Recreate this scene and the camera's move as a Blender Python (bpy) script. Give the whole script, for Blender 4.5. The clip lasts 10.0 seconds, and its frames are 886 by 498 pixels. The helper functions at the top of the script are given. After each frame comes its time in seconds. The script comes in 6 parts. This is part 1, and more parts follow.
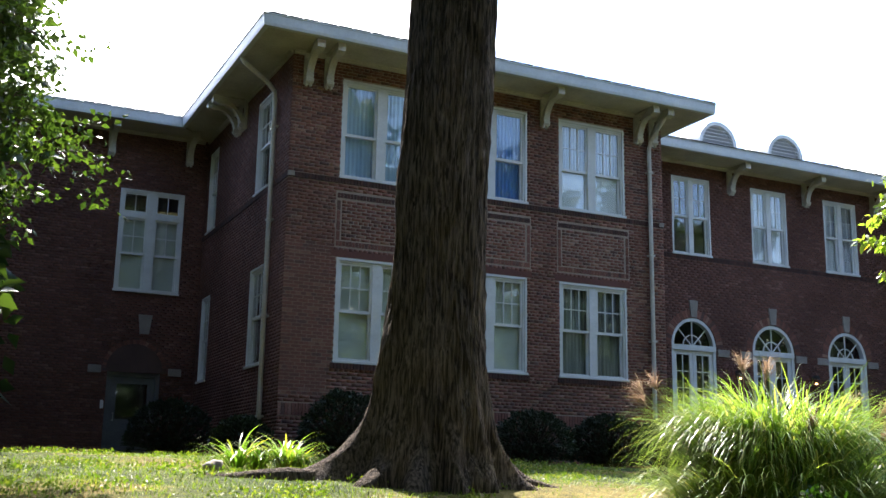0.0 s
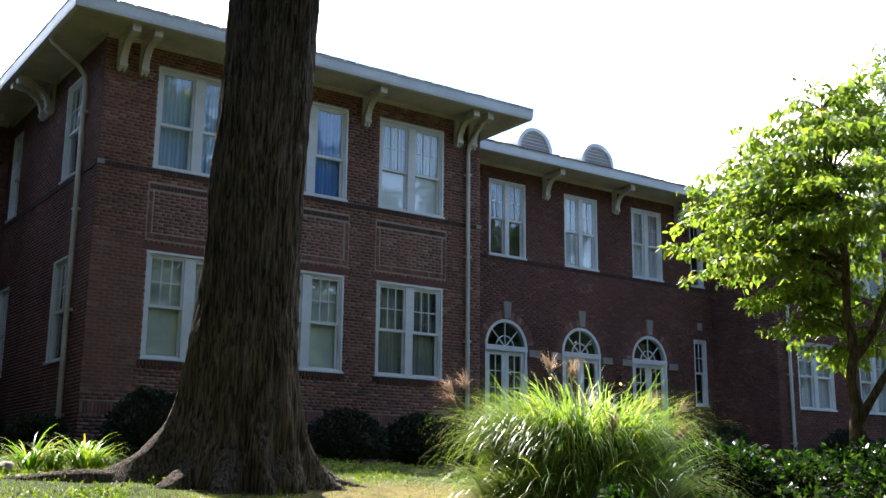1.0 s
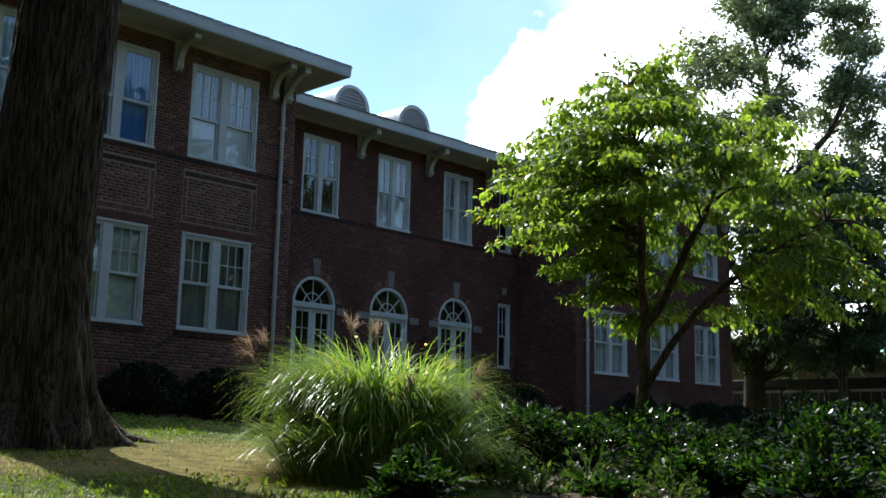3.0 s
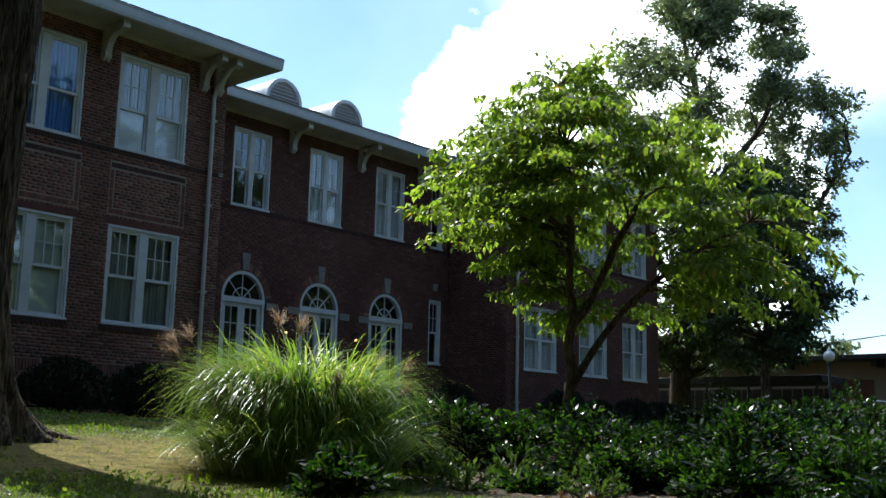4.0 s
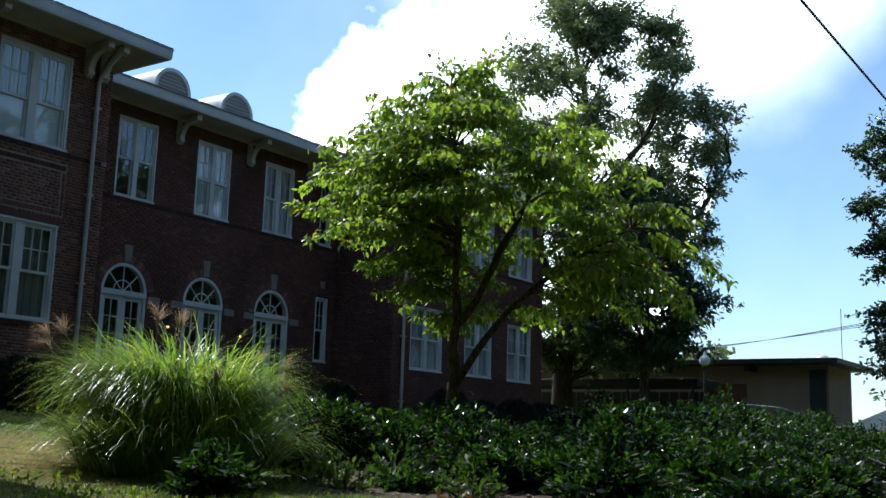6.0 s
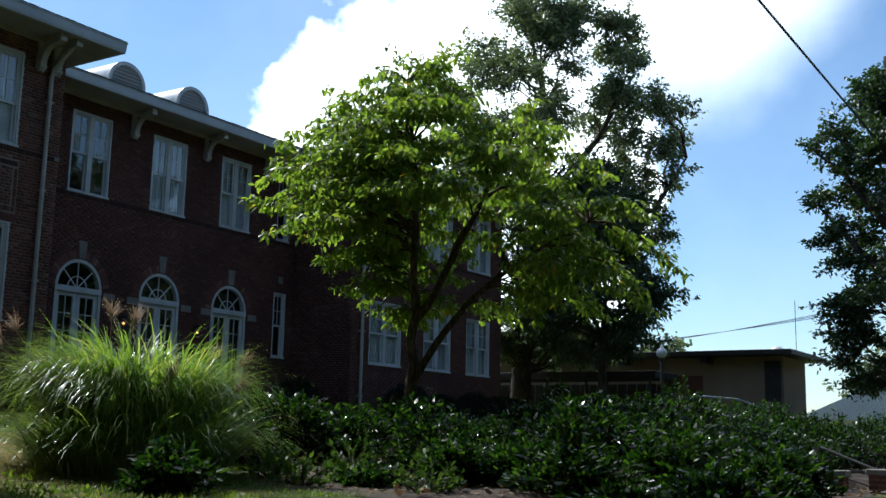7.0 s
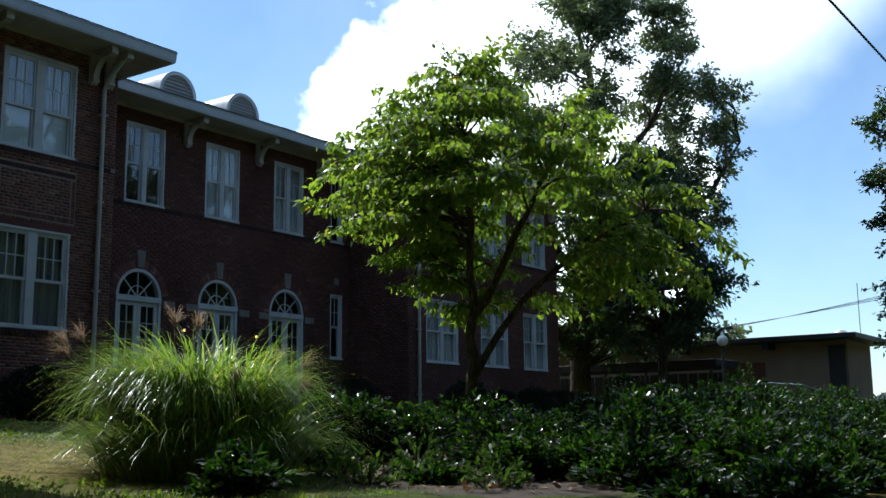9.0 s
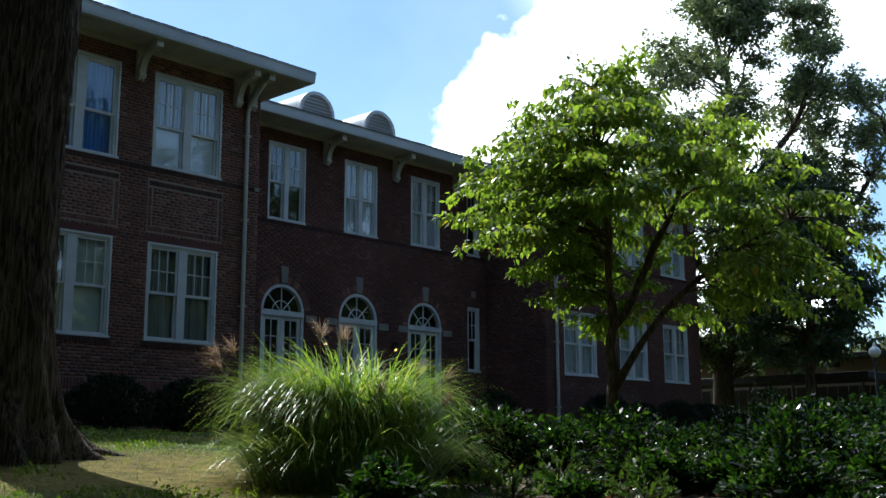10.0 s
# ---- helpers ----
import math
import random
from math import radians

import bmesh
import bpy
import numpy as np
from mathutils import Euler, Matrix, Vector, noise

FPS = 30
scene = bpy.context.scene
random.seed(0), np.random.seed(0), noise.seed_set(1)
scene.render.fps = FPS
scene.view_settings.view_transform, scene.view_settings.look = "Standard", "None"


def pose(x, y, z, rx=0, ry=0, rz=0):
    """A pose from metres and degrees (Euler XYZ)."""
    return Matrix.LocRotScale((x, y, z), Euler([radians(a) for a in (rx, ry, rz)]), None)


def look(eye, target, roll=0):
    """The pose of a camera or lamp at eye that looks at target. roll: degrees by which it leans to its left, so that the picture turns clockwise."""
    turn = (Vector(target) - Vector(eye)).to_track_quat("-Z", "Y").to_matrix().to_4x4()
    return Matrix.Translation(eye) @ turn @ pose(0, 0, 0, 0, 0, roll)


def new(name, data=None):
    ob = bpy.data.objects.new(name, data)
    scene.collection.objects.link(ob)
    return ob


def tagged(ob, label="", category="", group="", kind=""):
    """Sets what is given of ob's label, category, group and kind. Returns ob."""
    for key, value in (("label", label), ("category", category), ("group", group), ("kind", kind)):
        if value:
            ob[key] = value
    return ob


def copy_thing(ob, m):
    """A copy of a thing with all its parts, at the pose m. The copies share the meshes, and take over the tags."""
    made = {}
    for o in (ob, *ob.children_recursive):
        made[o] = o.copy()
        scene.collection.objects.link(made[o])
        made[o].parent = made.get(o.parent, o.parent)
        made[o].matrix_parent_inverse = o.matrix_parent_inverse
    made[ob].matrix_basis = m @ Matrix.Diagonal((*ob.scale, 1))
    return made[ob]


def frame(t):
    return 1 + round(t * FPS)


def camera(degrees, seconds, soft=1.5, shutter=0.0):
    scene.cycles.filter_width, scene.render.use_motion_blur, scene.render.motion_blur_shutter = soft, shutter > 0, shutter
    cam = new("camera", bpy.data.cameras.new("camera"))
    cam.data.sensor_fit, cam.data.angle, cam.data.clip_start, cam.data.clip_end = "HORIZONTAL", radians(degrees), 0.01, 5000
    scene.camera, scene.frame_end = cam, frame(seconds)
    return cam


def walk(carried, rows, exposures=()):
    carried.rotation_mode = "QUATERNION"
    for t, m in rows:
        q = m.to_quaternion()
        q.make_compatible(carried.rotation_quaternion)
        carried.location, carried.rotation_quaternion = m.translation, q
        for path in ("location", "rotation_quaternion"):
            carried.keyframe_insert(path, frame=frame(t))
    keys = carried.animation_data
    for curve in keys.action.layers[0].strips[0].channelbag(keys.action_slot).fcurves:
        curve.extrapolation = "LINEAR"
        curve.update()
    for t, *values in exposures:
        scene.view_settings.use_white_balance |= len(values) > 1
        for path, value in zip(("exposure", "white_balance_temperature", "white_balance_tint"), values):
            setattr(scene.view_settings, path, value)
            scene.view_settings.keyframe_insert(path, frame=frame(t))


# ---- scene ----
cam = camera(44.6, 10.0, soft=1.5)
PATH = [
    (0, (-0.002, -0.1, 1.445), (0.845, 1.663, 1.864), 1.0),
    (0.5, (0.05, -0.092, 1.456), (1.05, 1.587, 1.881), 0.9),
    (1, (0.095, -0.048, 1.464), (1.227, 1.547, 1.884), 0.5),
    (1.5, (0.141, -0.036, 1.472), (1.368, 1.489, 1.88), 0.4),
    (2, (0.161, -0.032, 1.481), (1.451, 1.447, 1.863), 0.4),
    (2.5, (0.191, -0.022, 1.482), (1.543, 1.407, 1.842), 0.9),
    (4, (0.226, -0.056, 1.49), (1.714, 1.235, 1.835), 1.3),
    (4.5, (0.257, -0.037, 1.484), (1.788, 1.204, 1.823), 1.3),
    (5, (0.241, -0.083, 1.486), (1.8, 1.124, 1.822), 1.6),
    (5.5, (0.237, -0.095, 1.494), (1.822, 1.074, 1.84), 1.8),
    (7, (0.253, -0.116, 1.493), (1.909, 0.952, 1.833), 1.2),
    (7.5, (0.27, -0.092, 1.491), (1.935, 0.963, 1.833), 0.4),
    (8, (0.25, -0.125, 1.492), (1.916, 0.928, 1.832), 0.2),
    (8.5, (0.254, -0.107, 1.49), (1.914, 0.959, 1.82), -0.1),
    (9, (0.274, -0.04, 1.485), (1.877, 1.109, 1.819), -0.6),
    (9.5, (0.247, -0.041, 1.488), (1.755, 1.224, 1.845), -0.7),
    (10, (0.215, -0.032, 1.489), (1.657, 1.307, 1.847), -0.2),
]
EXPOSURES = [(0.0, 1.95, 6550, 14), (0.5, 1.9, 6550, 14), (1.0, 1.7, 6450, 14), (1.5, 1.4, 6400, 13), (2.5, 0.8, 6250, 8), (4.5, 0.55, 6100, 4), (7.0, 0.06, 5850, 4), (8.5, 0.02, 5850, 4), (10.0, 0.32, 6000, 5)]
walk(cam, [(t, look(e, a, r)) for t, e, a, r in PATH], EXPOSURES)

# ---- world and sun ----
SUN = Vector((0.15, 1.0, 1.29)).normalized()
world = bpy.data.worlds.new("world")
scene.world = world
world.use_nodes = True
wn, wl = world.node_tree.nodes, world.node_tree.links
wn.clear()


def wnode(kind, **kw):
    n = wn.new(kind)
    for k, v in kw.items():
        n.inputs[k].default_value = v
    return n


sky = wn.new("ShaderNodeTexSky")
sky.sky_type = "NISHITA"
sky.sun_disc = False
sky.sun_elevation = math.asin(SUN.z)
sky.sun_rotation = math.atan2(SUN.x, SUN.y)
sky.dust_density = 0.3
sky.ozone_density = 3.0
coord = wn.new("ShaderNodeTexCoord")


def cloud(azimuth, elevation, inner, outer, billow, grain=7.0):
    """A soft-edged cloud mask about a direction, in radians of reach."""
    a, e = radians(azimuth), radians(elevation)
    c = Vector((math.sin(a) * math.cos(e), math.cos(a) * math.cos(e), math.sin(e)))
    sub = wn.new("ShaderNodeVectorMath")
    sub.operation = "SUBTRACT"
    wl.new(coord.outputs["Generated"], sub.inputs[0])
    sub.inputs[1].default_value = c
    ln = wn.new("ShaderNodeVectorMath")
    ln.operation = "LENGTH"
    wl.new(sub.outputs[0], ln.inputs[0])
    nz = wn.new("ShaderNodeTexNoise")
    nz.inputs["Scale"].default_value = grain
    nz.inputs["Detail"].default_value = 7.0
    wl.new(coord.outputs["Generated"], nz.inputs["Vector"])
    ma = wn.new("ShaderNodeMath")
    ma.operation = "MULTIPLY_ADD"
    wl.new(nz.outputs["Fac"], ma.inputs[0])
    ma.inputs[1].default_value = billow
    wl.new(ln.outputs["Value"], ma.inputs[2])
    mr = wn.new("ShaderNodeMapRange")
    mr.interpolation_type = "SMOOTHSTEP"
    wl.new(ma.outputs[0], mr.inputs["Value"])
    mr.inputs["From Min"].default_value = inner + 0.5 * billow
    mr.inputs["From Max"].default_value = outer + 0.5 * billow
    mr.inputs["To Min"].default_value = 1.0
    mr.inputs["To Max"].default_value = 0.0
    return mr.outputs[0]


def wmax(a, b):
    m = wn.new("ShaderNodeMath")
    m.operation = "MAXIMUM"
    wl.new(a, m.inputs[0])
    wl.new(b, m.inputs[1])
    return m.outputs[0]


clouds = wmax(cloud(57, 11.5, 0.182, 0.207, 0.2, 13.0), cloud(2, 24, 0.32, 0.46, 0.3))
clouds = wmax(clouds, cloud(66, 30, 0.13, 0.29, 0.12))
clouds = wmax(clouds, cloud(58, 46, 0.2, 0.36, 0.3))
thin = wn.new("ShaderNodeTexNoise")
thin.inputs["Scale"].default_value = 3.0
thin.inputs["Detail"].default_value = 6.0
wl.new(coord.outputs["Generated"], thin.inputs["Vector"])
tr = wn.new("ShaderNodeMapRange")
wl.new(thin.outputs["Fac"], tr.inputs["Value"])
tr.inputs["From Min"].default_value = 0.45
tr.inputs["From Max"].default_value = 0.75
tr.inputs["To Max"].default_value = 0.12
clouds = wmax(clouds, tr.outputs[0])
wmix = wn.new("ShaderNodeMix")
wmix.data_type = "RGBA"
wl.new(clouds, wmix.inputs["Factor"])
wl.new(sky.outputs[0], wmix.inputs[6])
wmix.inputs[7].default_value = (13.0, 13.3, 13.8, 1)
wbg = wn.new("ShaderNodeBackground")
wbg.inputs["Strength"].default_value = 0.15
wl.new(wmix.outputs[2], wbg.inputs["Color"])
wout = wn.new("ShaderNodeOutputWorld")
wl.new(wbg.outputs[0], wout.inputs["Surface"])

sun_data = bpy.data.lights.new("sun", "SUN")
sun_data.energy, sun_data.angle, sun_data.color = 5.0, radians(0.53), (1.0, 0.95, 0.86)
sun = new("sun", sun_data)
sun.matrix_world = look(SUN * 60, (0, 0, 0))

# ---- materials ----


def material(name, rough=0.7, metal=0.0, spec=0.5):
    m = bpy.data.materials.new(name)
    m.use_nodes = True
    b = m.node_tree.nodes["Principled BSDF"]
    b.inputs["Roughness"].default_value = rough
    b.inputs["Metallic"].default_value = metal
    b.inputs["Specular IOR Level"].default_value = spec
    return m, m.node_tree.nodes, m.node_tree.links, b


def ramp(nodes, stops):
    r = nodes.new("ShaderNodeValToRGB")
    e = r.color_ramp.elements
    while len(e) < len(stops):
        e.new(0.5)
    for el, (p, c) in zip(e, stops):
        el.position, el.color = p, (*c, 1)
    return r


def noise_tex(nodes, links, scale, detail=5.0, stretch=None):
    tc = nodes.new("ShaderNodeTexCoord")
    n = nodes.new("ShaderNodeTexNoise")
    n.inputs["Scale"].default_value = scale
    n.inputs["Detail"].default_value = detail
    if stretch:
        mp = nodes.new("ShaderNodeMapping")
        mp.inputs["Scale"].default_value = stretch
        links.new(tc.outputs["Object"], mp.inputs["Vector"])
        links.new(mp.outputs[0], n.inputs["Vector"])
    else:
        links.new(tc.outputs["Object"], n.inputs["Vector"])
    return n


def bump(nodes, links, bsdf, height, strength, distance=0.01):
    b = nodes.new("ShaderNodeBump")
    b.inputs["Strength"].default_value = strength
    b.inputs["Distance"].default_value = distance
    links.new(height, b.inputs["Height"])
    links.new(b.outputs[0], bsdf.inputs["Normal"])


def multiply(nodes, links, a, b, fac=1.0):
    m = nodes.new("ShaderNodeMix")
    m.data_type, m.blend_type = "RGBA", "MULTIPLY"
    m.inputs["Factor"].default_value = fac
    links.new(a, m.inputs[6])
    links.new(b, m.inputs[7])
    return m.outputs[2]


def surface(name, dark, light, scale=4.0, fine=60.0, rough=0.7, relief=0.3, metal=0.0, spec=0.5, stretch=None, stain=0.75):
    """A two-scale surface: broad stains between two colours, fine grain and relief."""
    m, n, l, b = material(name, rough, metal, spec)
    a = noise_tex(n, l, scale, 6.0, stretch)
    r = ramp(n, [(0.3, dark), (0.7, light)])
    l.new(a.outputs["Fac"], r.inputs[0])
    f = noise_tex(n, l, fine, 3.0, stretch)
    r2 = ramp(n, [(0.3, (stain,) * 3), (0.65, (1, 1, 1))])
    l.new(f.outputs["Fac"], r2.inputs[0])
    l.new(multiply(n, l, r.outputs[0], r2.outputs[0]), b.inputs["Base Color"])
    bump(n, l, b, f.outputs["Fac"], relief)
    return m


def island_random(nodes, links):
    g = nodes.new("ShaderNodeNewGeometry")
    o = nodes.new("ShaderNodeObjectInfo")
    a = nodes.new("ShaderNodeMath")
    a.operation = "ADD"
    links.new(g.outputs["Random Per Island"], a.inputs[0])
    links.new(o.outputs["Random"], a.inputs[1])
    f = nodes.new("ShaderNodeMath")
    f.operation = "FRACT"
    links.new(a.outputs[0], f.inputs[0])
    return f.outputs[0]


def brick_material(name, stops):
    m, n, l, b = material(name, 0.85, 0, 0.3)
    r = ramp(n, stops)
    r.color_ramp.interpolation = "CONSTANT"
    l.new(island_random(n, l), r.inputs[0])
    f = noise_tex(n, l, 45.0, 4.0)
    r2 = ramp(n, [(0.3, (0.6, 0.6, 0.6)), (0.7, (1.15, 1.12, 1.1))])
    l.new(f.outputs["Fac"], r2.inputs[0])
    big = noise_tex(n, l, 0.7, 4.0)
    r3 = ramp(n, [(0.35, (0.72, 0.7, 0.7)), (0.65, (1.1, 1.1, 1.1))])
    l.new(big.outputs["Fac"], r3.inputs[0])
    c = multiply(n, l, r.outputs[0], r2.outputs[0])
    l.new(multiply(n, l, c, r3.outputs[0]), b.inputs["Base Color"])
    bump(n, l, b, f.outputs["Fac"], 0.5, 0.004)
    return m


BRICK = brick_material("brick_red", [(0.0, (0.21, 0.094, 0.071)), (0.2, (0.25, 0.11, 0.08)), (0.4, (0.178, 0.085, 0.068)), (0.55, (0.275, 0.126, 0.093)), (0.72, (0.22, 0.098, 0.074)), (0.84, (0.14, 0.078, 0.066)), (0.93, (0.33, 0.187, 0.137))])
# same brick, shade put into the colour; every wall but the wing front
BRICK_SHADE = brick_material("brick_shade", [(0.0, (0.168, 0.077, 0.06)), (0.25, (0.182, 0.084, 0.065)), (0.5, (0.15, 0.072, 0.058)), (0.75, (0.195, 0.092, 0.07)), (0.93, (0.225, 0.118, 0.092))])
BRICK_DARK = brick_material("brick_dark", [(0.0, (0.080, 0.041, 0.034)), (0.35, (0.104, 0.049, 0.038)), (0.7, (0.064, 0.036, 0.032))])
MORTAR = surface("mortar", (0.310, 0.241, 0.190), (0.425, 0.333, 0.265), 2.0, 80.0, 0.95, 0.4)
# mortar with the same shade darkened into its colour
MORTAR_SHADE = surface("mortar_shade", (0.085, 0.05, 0.043), (0.115, 0.07, 0.058), 2.0, 80.0, 0.95, 0.4)
LINTEL = surface("lintel_red", (0.12, 0.042, 0.032), (0.155, 0.058, 0.042), 3.0, 50.0, 0.85, 0.3)
STONE = surface("limestone", (0.24, 0.21, 0.185), (0.33, 0.3, 0.26), 3.0, 40.0, 0.9, 0.3)
WHITE = surface("white_paint", (0.58, 0.59, 0.57), (0.7, 0.71, 0.69), 2.5, 30.0, 0.45, 0.08, stain=0.9)
CREAM = surface("cream_paint", (0.439, 0.403, 0.342), (0.610, 0.573, 0.500), 1.5, 22.0, 0.6, 0.15, stain=0.82)
FASCIA = surface("fascia_paint", (0.5, 0.53, 0.54), (0.62, 0.64, 0.65), 1.2, 18.0, 0.4, 0.06, stain=0.9)
SHINGLE = surface("shingle", (0.12, 0.12, 0.12), (0.22, 0.21, 0.2), 3.0, 60.0, 0.95, 0.5)
CONCRETE = surface("concrete", (0.17, 0.162, 0.15), (0.25, 0.24, 0.22), 1.5, 40.0, 0.9, 0.3)
ASPHALT = surface("asphalt", (0.04, 0.04, 0.042), (0.065, 0.064, 0.062), 1.0, 90.0, 0.95, 0.5)
DARK_METAL = surface("dark_metal", (0.03, 0.03, 0.032), (0.05, 0.05, 0.05), 4.0, 40.0, 0.5, 0.1, 0.3)
STEEL = surface("steel", (0.35, 0.35, 0.35), (0.5, 0.5, 0.5), 4.0, 40.0, 0.4, 0.1, 0.9)
TAN = surface("tan_stucco", (0.27, 0.205, 0.155), (0.35, 0.27, 0.205), 0.8, 30.0, 0.9, 0.2)
PALE_ROOF = surface("pale_roof", (0.55, 0.56, 0.58), (0.68, 0.69, 0.7), 0.8, 10.0, 0.5, 0.1)
BLIND = surface("blind_white", (0.8, 0.8, 0.8), (0.88, 0.88, 0.88), 1.0, 20.0, 0.8, 0.05, stain=0.95)
BLIND_GREEN = surface("blind_sage", (0.56, 0.6, 0.52), (0.66, 0.69, 0.61), 1.0, 20.0, 0.8, 0.05, stain=0.9)
CURTAIN = surface("curtain_voile", (0.5, 0.52, 0.56), (0.82, 0.83, 0.84), 1.2, 30.0, 0.9, 0.2, stretch=(9, 9, 0.3), stain=0.85)
CURTAIN_BLUE = surface("curtain_blue", (0.06, 0.2, 0.55), (0.12, 0.33, 0.78), 1.2, 30.0, 0.9, 0.2, stretch=(9, 9, 0.3), stain=0.85)
CURTAIN_PALE_BLUE = surface("curtain_pale_blue", (0.34, 0.5, 0.68), (0.48, 0.63, 0.8), 1.2, 30.0, 0.9, 0.2, stretch=(5, 5, 0.3), stain=0.9)
CURTAIN_GREY = surface("curtain_grey", (0.14, 0.15, 0.15), (0.34, 0.35, 0.34), 1.2, 30.0, 0.9, 0.2, stretch=(7, 7, 0.5), stain=0.8)
DOOR_GREY = surface("door_paint", (0.1, 0.105, 0.11), (0.15, 0.155, 0.16), 2.0, 30.0, 0.5, 0.1)
DARK_LEAF_SOIL = surface("mulch", (0.03, 0.019, 0.013), (0.07, 0.044, 0.028), 6.0, 70.0, 0.95, 0.8)
INTERIOR = surface("interior_wall", (0.12, 0.115, 0.1), (0.16, 0.15, 0.13), 1.0, 20.0, 0.9, 0.05)


def bark_material(name, dark, light, stretch, relief=1.0, depth=0.04):
    m, n, l, b = material(name, 0.95, 0, 0.2)
    a = noise_tex(n, l, 3.0, 7.0, stretch)
    a.inputs["Roughness"].default_value = 0.62
    a.inputs["Distortion"].default_value = 0.4
    r = ramp(n, [(0.4, dark), (0.5, tuple(0.45 * (u + v) for u, v in zip(dark, light))), (0.62, light)])
    l.new(a.outputs["Fac"], r.inputs[0])
    f = noise_tex(n, l, 1.3, 4.0)
    r2 = ramp(n, [(0.3, (0.65, 0.63, 0.6)), (0.7, (1.15, 1.12, 1.1))])
    l.new(f.outputs["Fac"], r2.inputs[0])
    l.new(multiply(n, l, r.outputs[0], r2.outputs[0]), b.inputs["Base Color"])
    bump(n, l, b, a.outputs["Fac"], relief, depth)
    return m


BARK = bark_material("bark", (0.036, 0.028, 0.023), (0.225, 0.18, 0.148), (13, 13, 0.8), 1.0, 0.07)
BARK_WARM = bark_material("bark_warm", (0.06, 0.042, 0.028), (0.17, 0.125, 0.085), (8, 8, 2.0), 0.6, 0.01)
BARK_THIN = bark_material("bark_thin", (0.04, 0.032, 0.025), (0.11, 0.09, 0.07), (5, 5, 1.2), 0.6, 0.01)


def leaf_material(name, stops, rough=0.45, through_light=0.45, tint=(1.0, 1.25, 0.35), spec=0.5):
    m, n, l, b = material(name, rough, 0, spec)
    r = ramp(n, stops)
    l.new(island_random(n, l), r.inputs[0])
    l.new(r.outputs[0], b.inputs["Base Color"])
    t = n.new("ShaderNodeBsdfTranslucent")
    g = n.new("ShaderNodeMix")
    g.data_type, g.blend_type = "RGBA", "MULTIPLY"
    g.inputs["Factor"].default_value = 1.0
    l.new(r.outputs[0], g.inputs[6])
    g.inputs[7].default_value = (*[2.0 * v for v in tint], 1)
    l.new(g.outputs[2], t.inputs["Color"])
    mix = n.new("ShaderNodeMixShader")
    mix.inputs[0].default_value = through_light
    l.new(b.outputs[0], mix.inputs[1])
    l.new(t.outputs[0], mix.inputs[2])
    l.new(mix.outputs[0], n["Material Output"].inputs["Surface"])
    return m


LEAF_DOGWOOD = leaf_material("leaf_dogwood", [(0.0, (0.075, 0.118, 0.034)), (0.5, (0.118, 0.17, 0.046)), (0.965, (0.18, 0.23, 0.064)), (1.0, (0.24, 0.15, 0.045))], 0.36, 0.58, (1.12, 1.18, 0.34))
LEAF_MAPLE = leaf_material("leaf_maple", [(0.0, (0.026, 0.045, 0.016)), (0.6, (0.044, 0.068, 0.02)), (1.0, (0.08, 0.108, 0.032))], 0.45, 0.35)
LEAF_OAK = leaf_material("leaf_oak", [(0.0, (0.068, 0.088, 0.046)), (0.6, (0.1, 0.122, 0.062)), (1.0, (0.135, 0.155, 0.085))], 0.32, 0.4, (1.0, 1.1, 0.6))
LEAF_DARK = leaf_material("leaf_dark", [(0.0, (0.022, 0.04, 0.018)), (0.6, (0.035, 0.06, 0.022)), (1.0, (0.06, 0.085, 0.03))], 0.4, 0.22)
LEAF_LAUREL = leaf_material("leaf_laurel", [(0.0, (0.004, 0.011, 0.003)), (0.6, (0.01, 0.024, 0.005)), (1.0, (0.042, 0.07, 0.016))], 0.27, 0.48, spec=0.42)
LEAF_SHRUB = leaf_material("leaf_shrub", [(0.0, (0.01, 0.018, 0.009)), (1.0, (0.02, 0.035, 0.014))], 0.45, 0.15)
BLADE = leaf_material("grass_blade", [(0.0, (0.09, 0.145, 0.045)), (0.6, (0.155, 0.22, 0.065)), (0.88, (0.24, 0.29, 0.11)), (1.0, (0.44, 0.38, 0.23))], 0.3, 0.42, (1.08, 1.2, 0.36))
LAWN_BLADE = leaf_material("lawn_blade", [(0.0, (0.055, 0.088, 0.014)), (0.6, (0.1, 0.135, 0.021)), (1.0, (0.2, 0.19, 0.05))], 0.5, 0.4)
LILY = leaf_material("lily_leaf", [(0.0, (0.09, 0.15, 0.035)), (0.8, (0.17, 0.22, 0.06)), (1.0, (0.4, 0.3, 0.08))], 0.4, 0.4)
PLUME = leaf_material("plume", [(0.0, (0.34, 0.25, 0.19)), (1.0, (0.5, 0.41, 0.33))], 0.8, 0.3, (0.55, 0.45, 0.36))

LITTER = leaf_material("dry_leaf", [(0.0, (0.12, 0.065, 0.035)), (0.6, (0.2, 0.12, 0.06)), (1.0, (0.3, 0.2, 0.1))], 0.7, 0.15, (0.6, 0.5, 0.35))


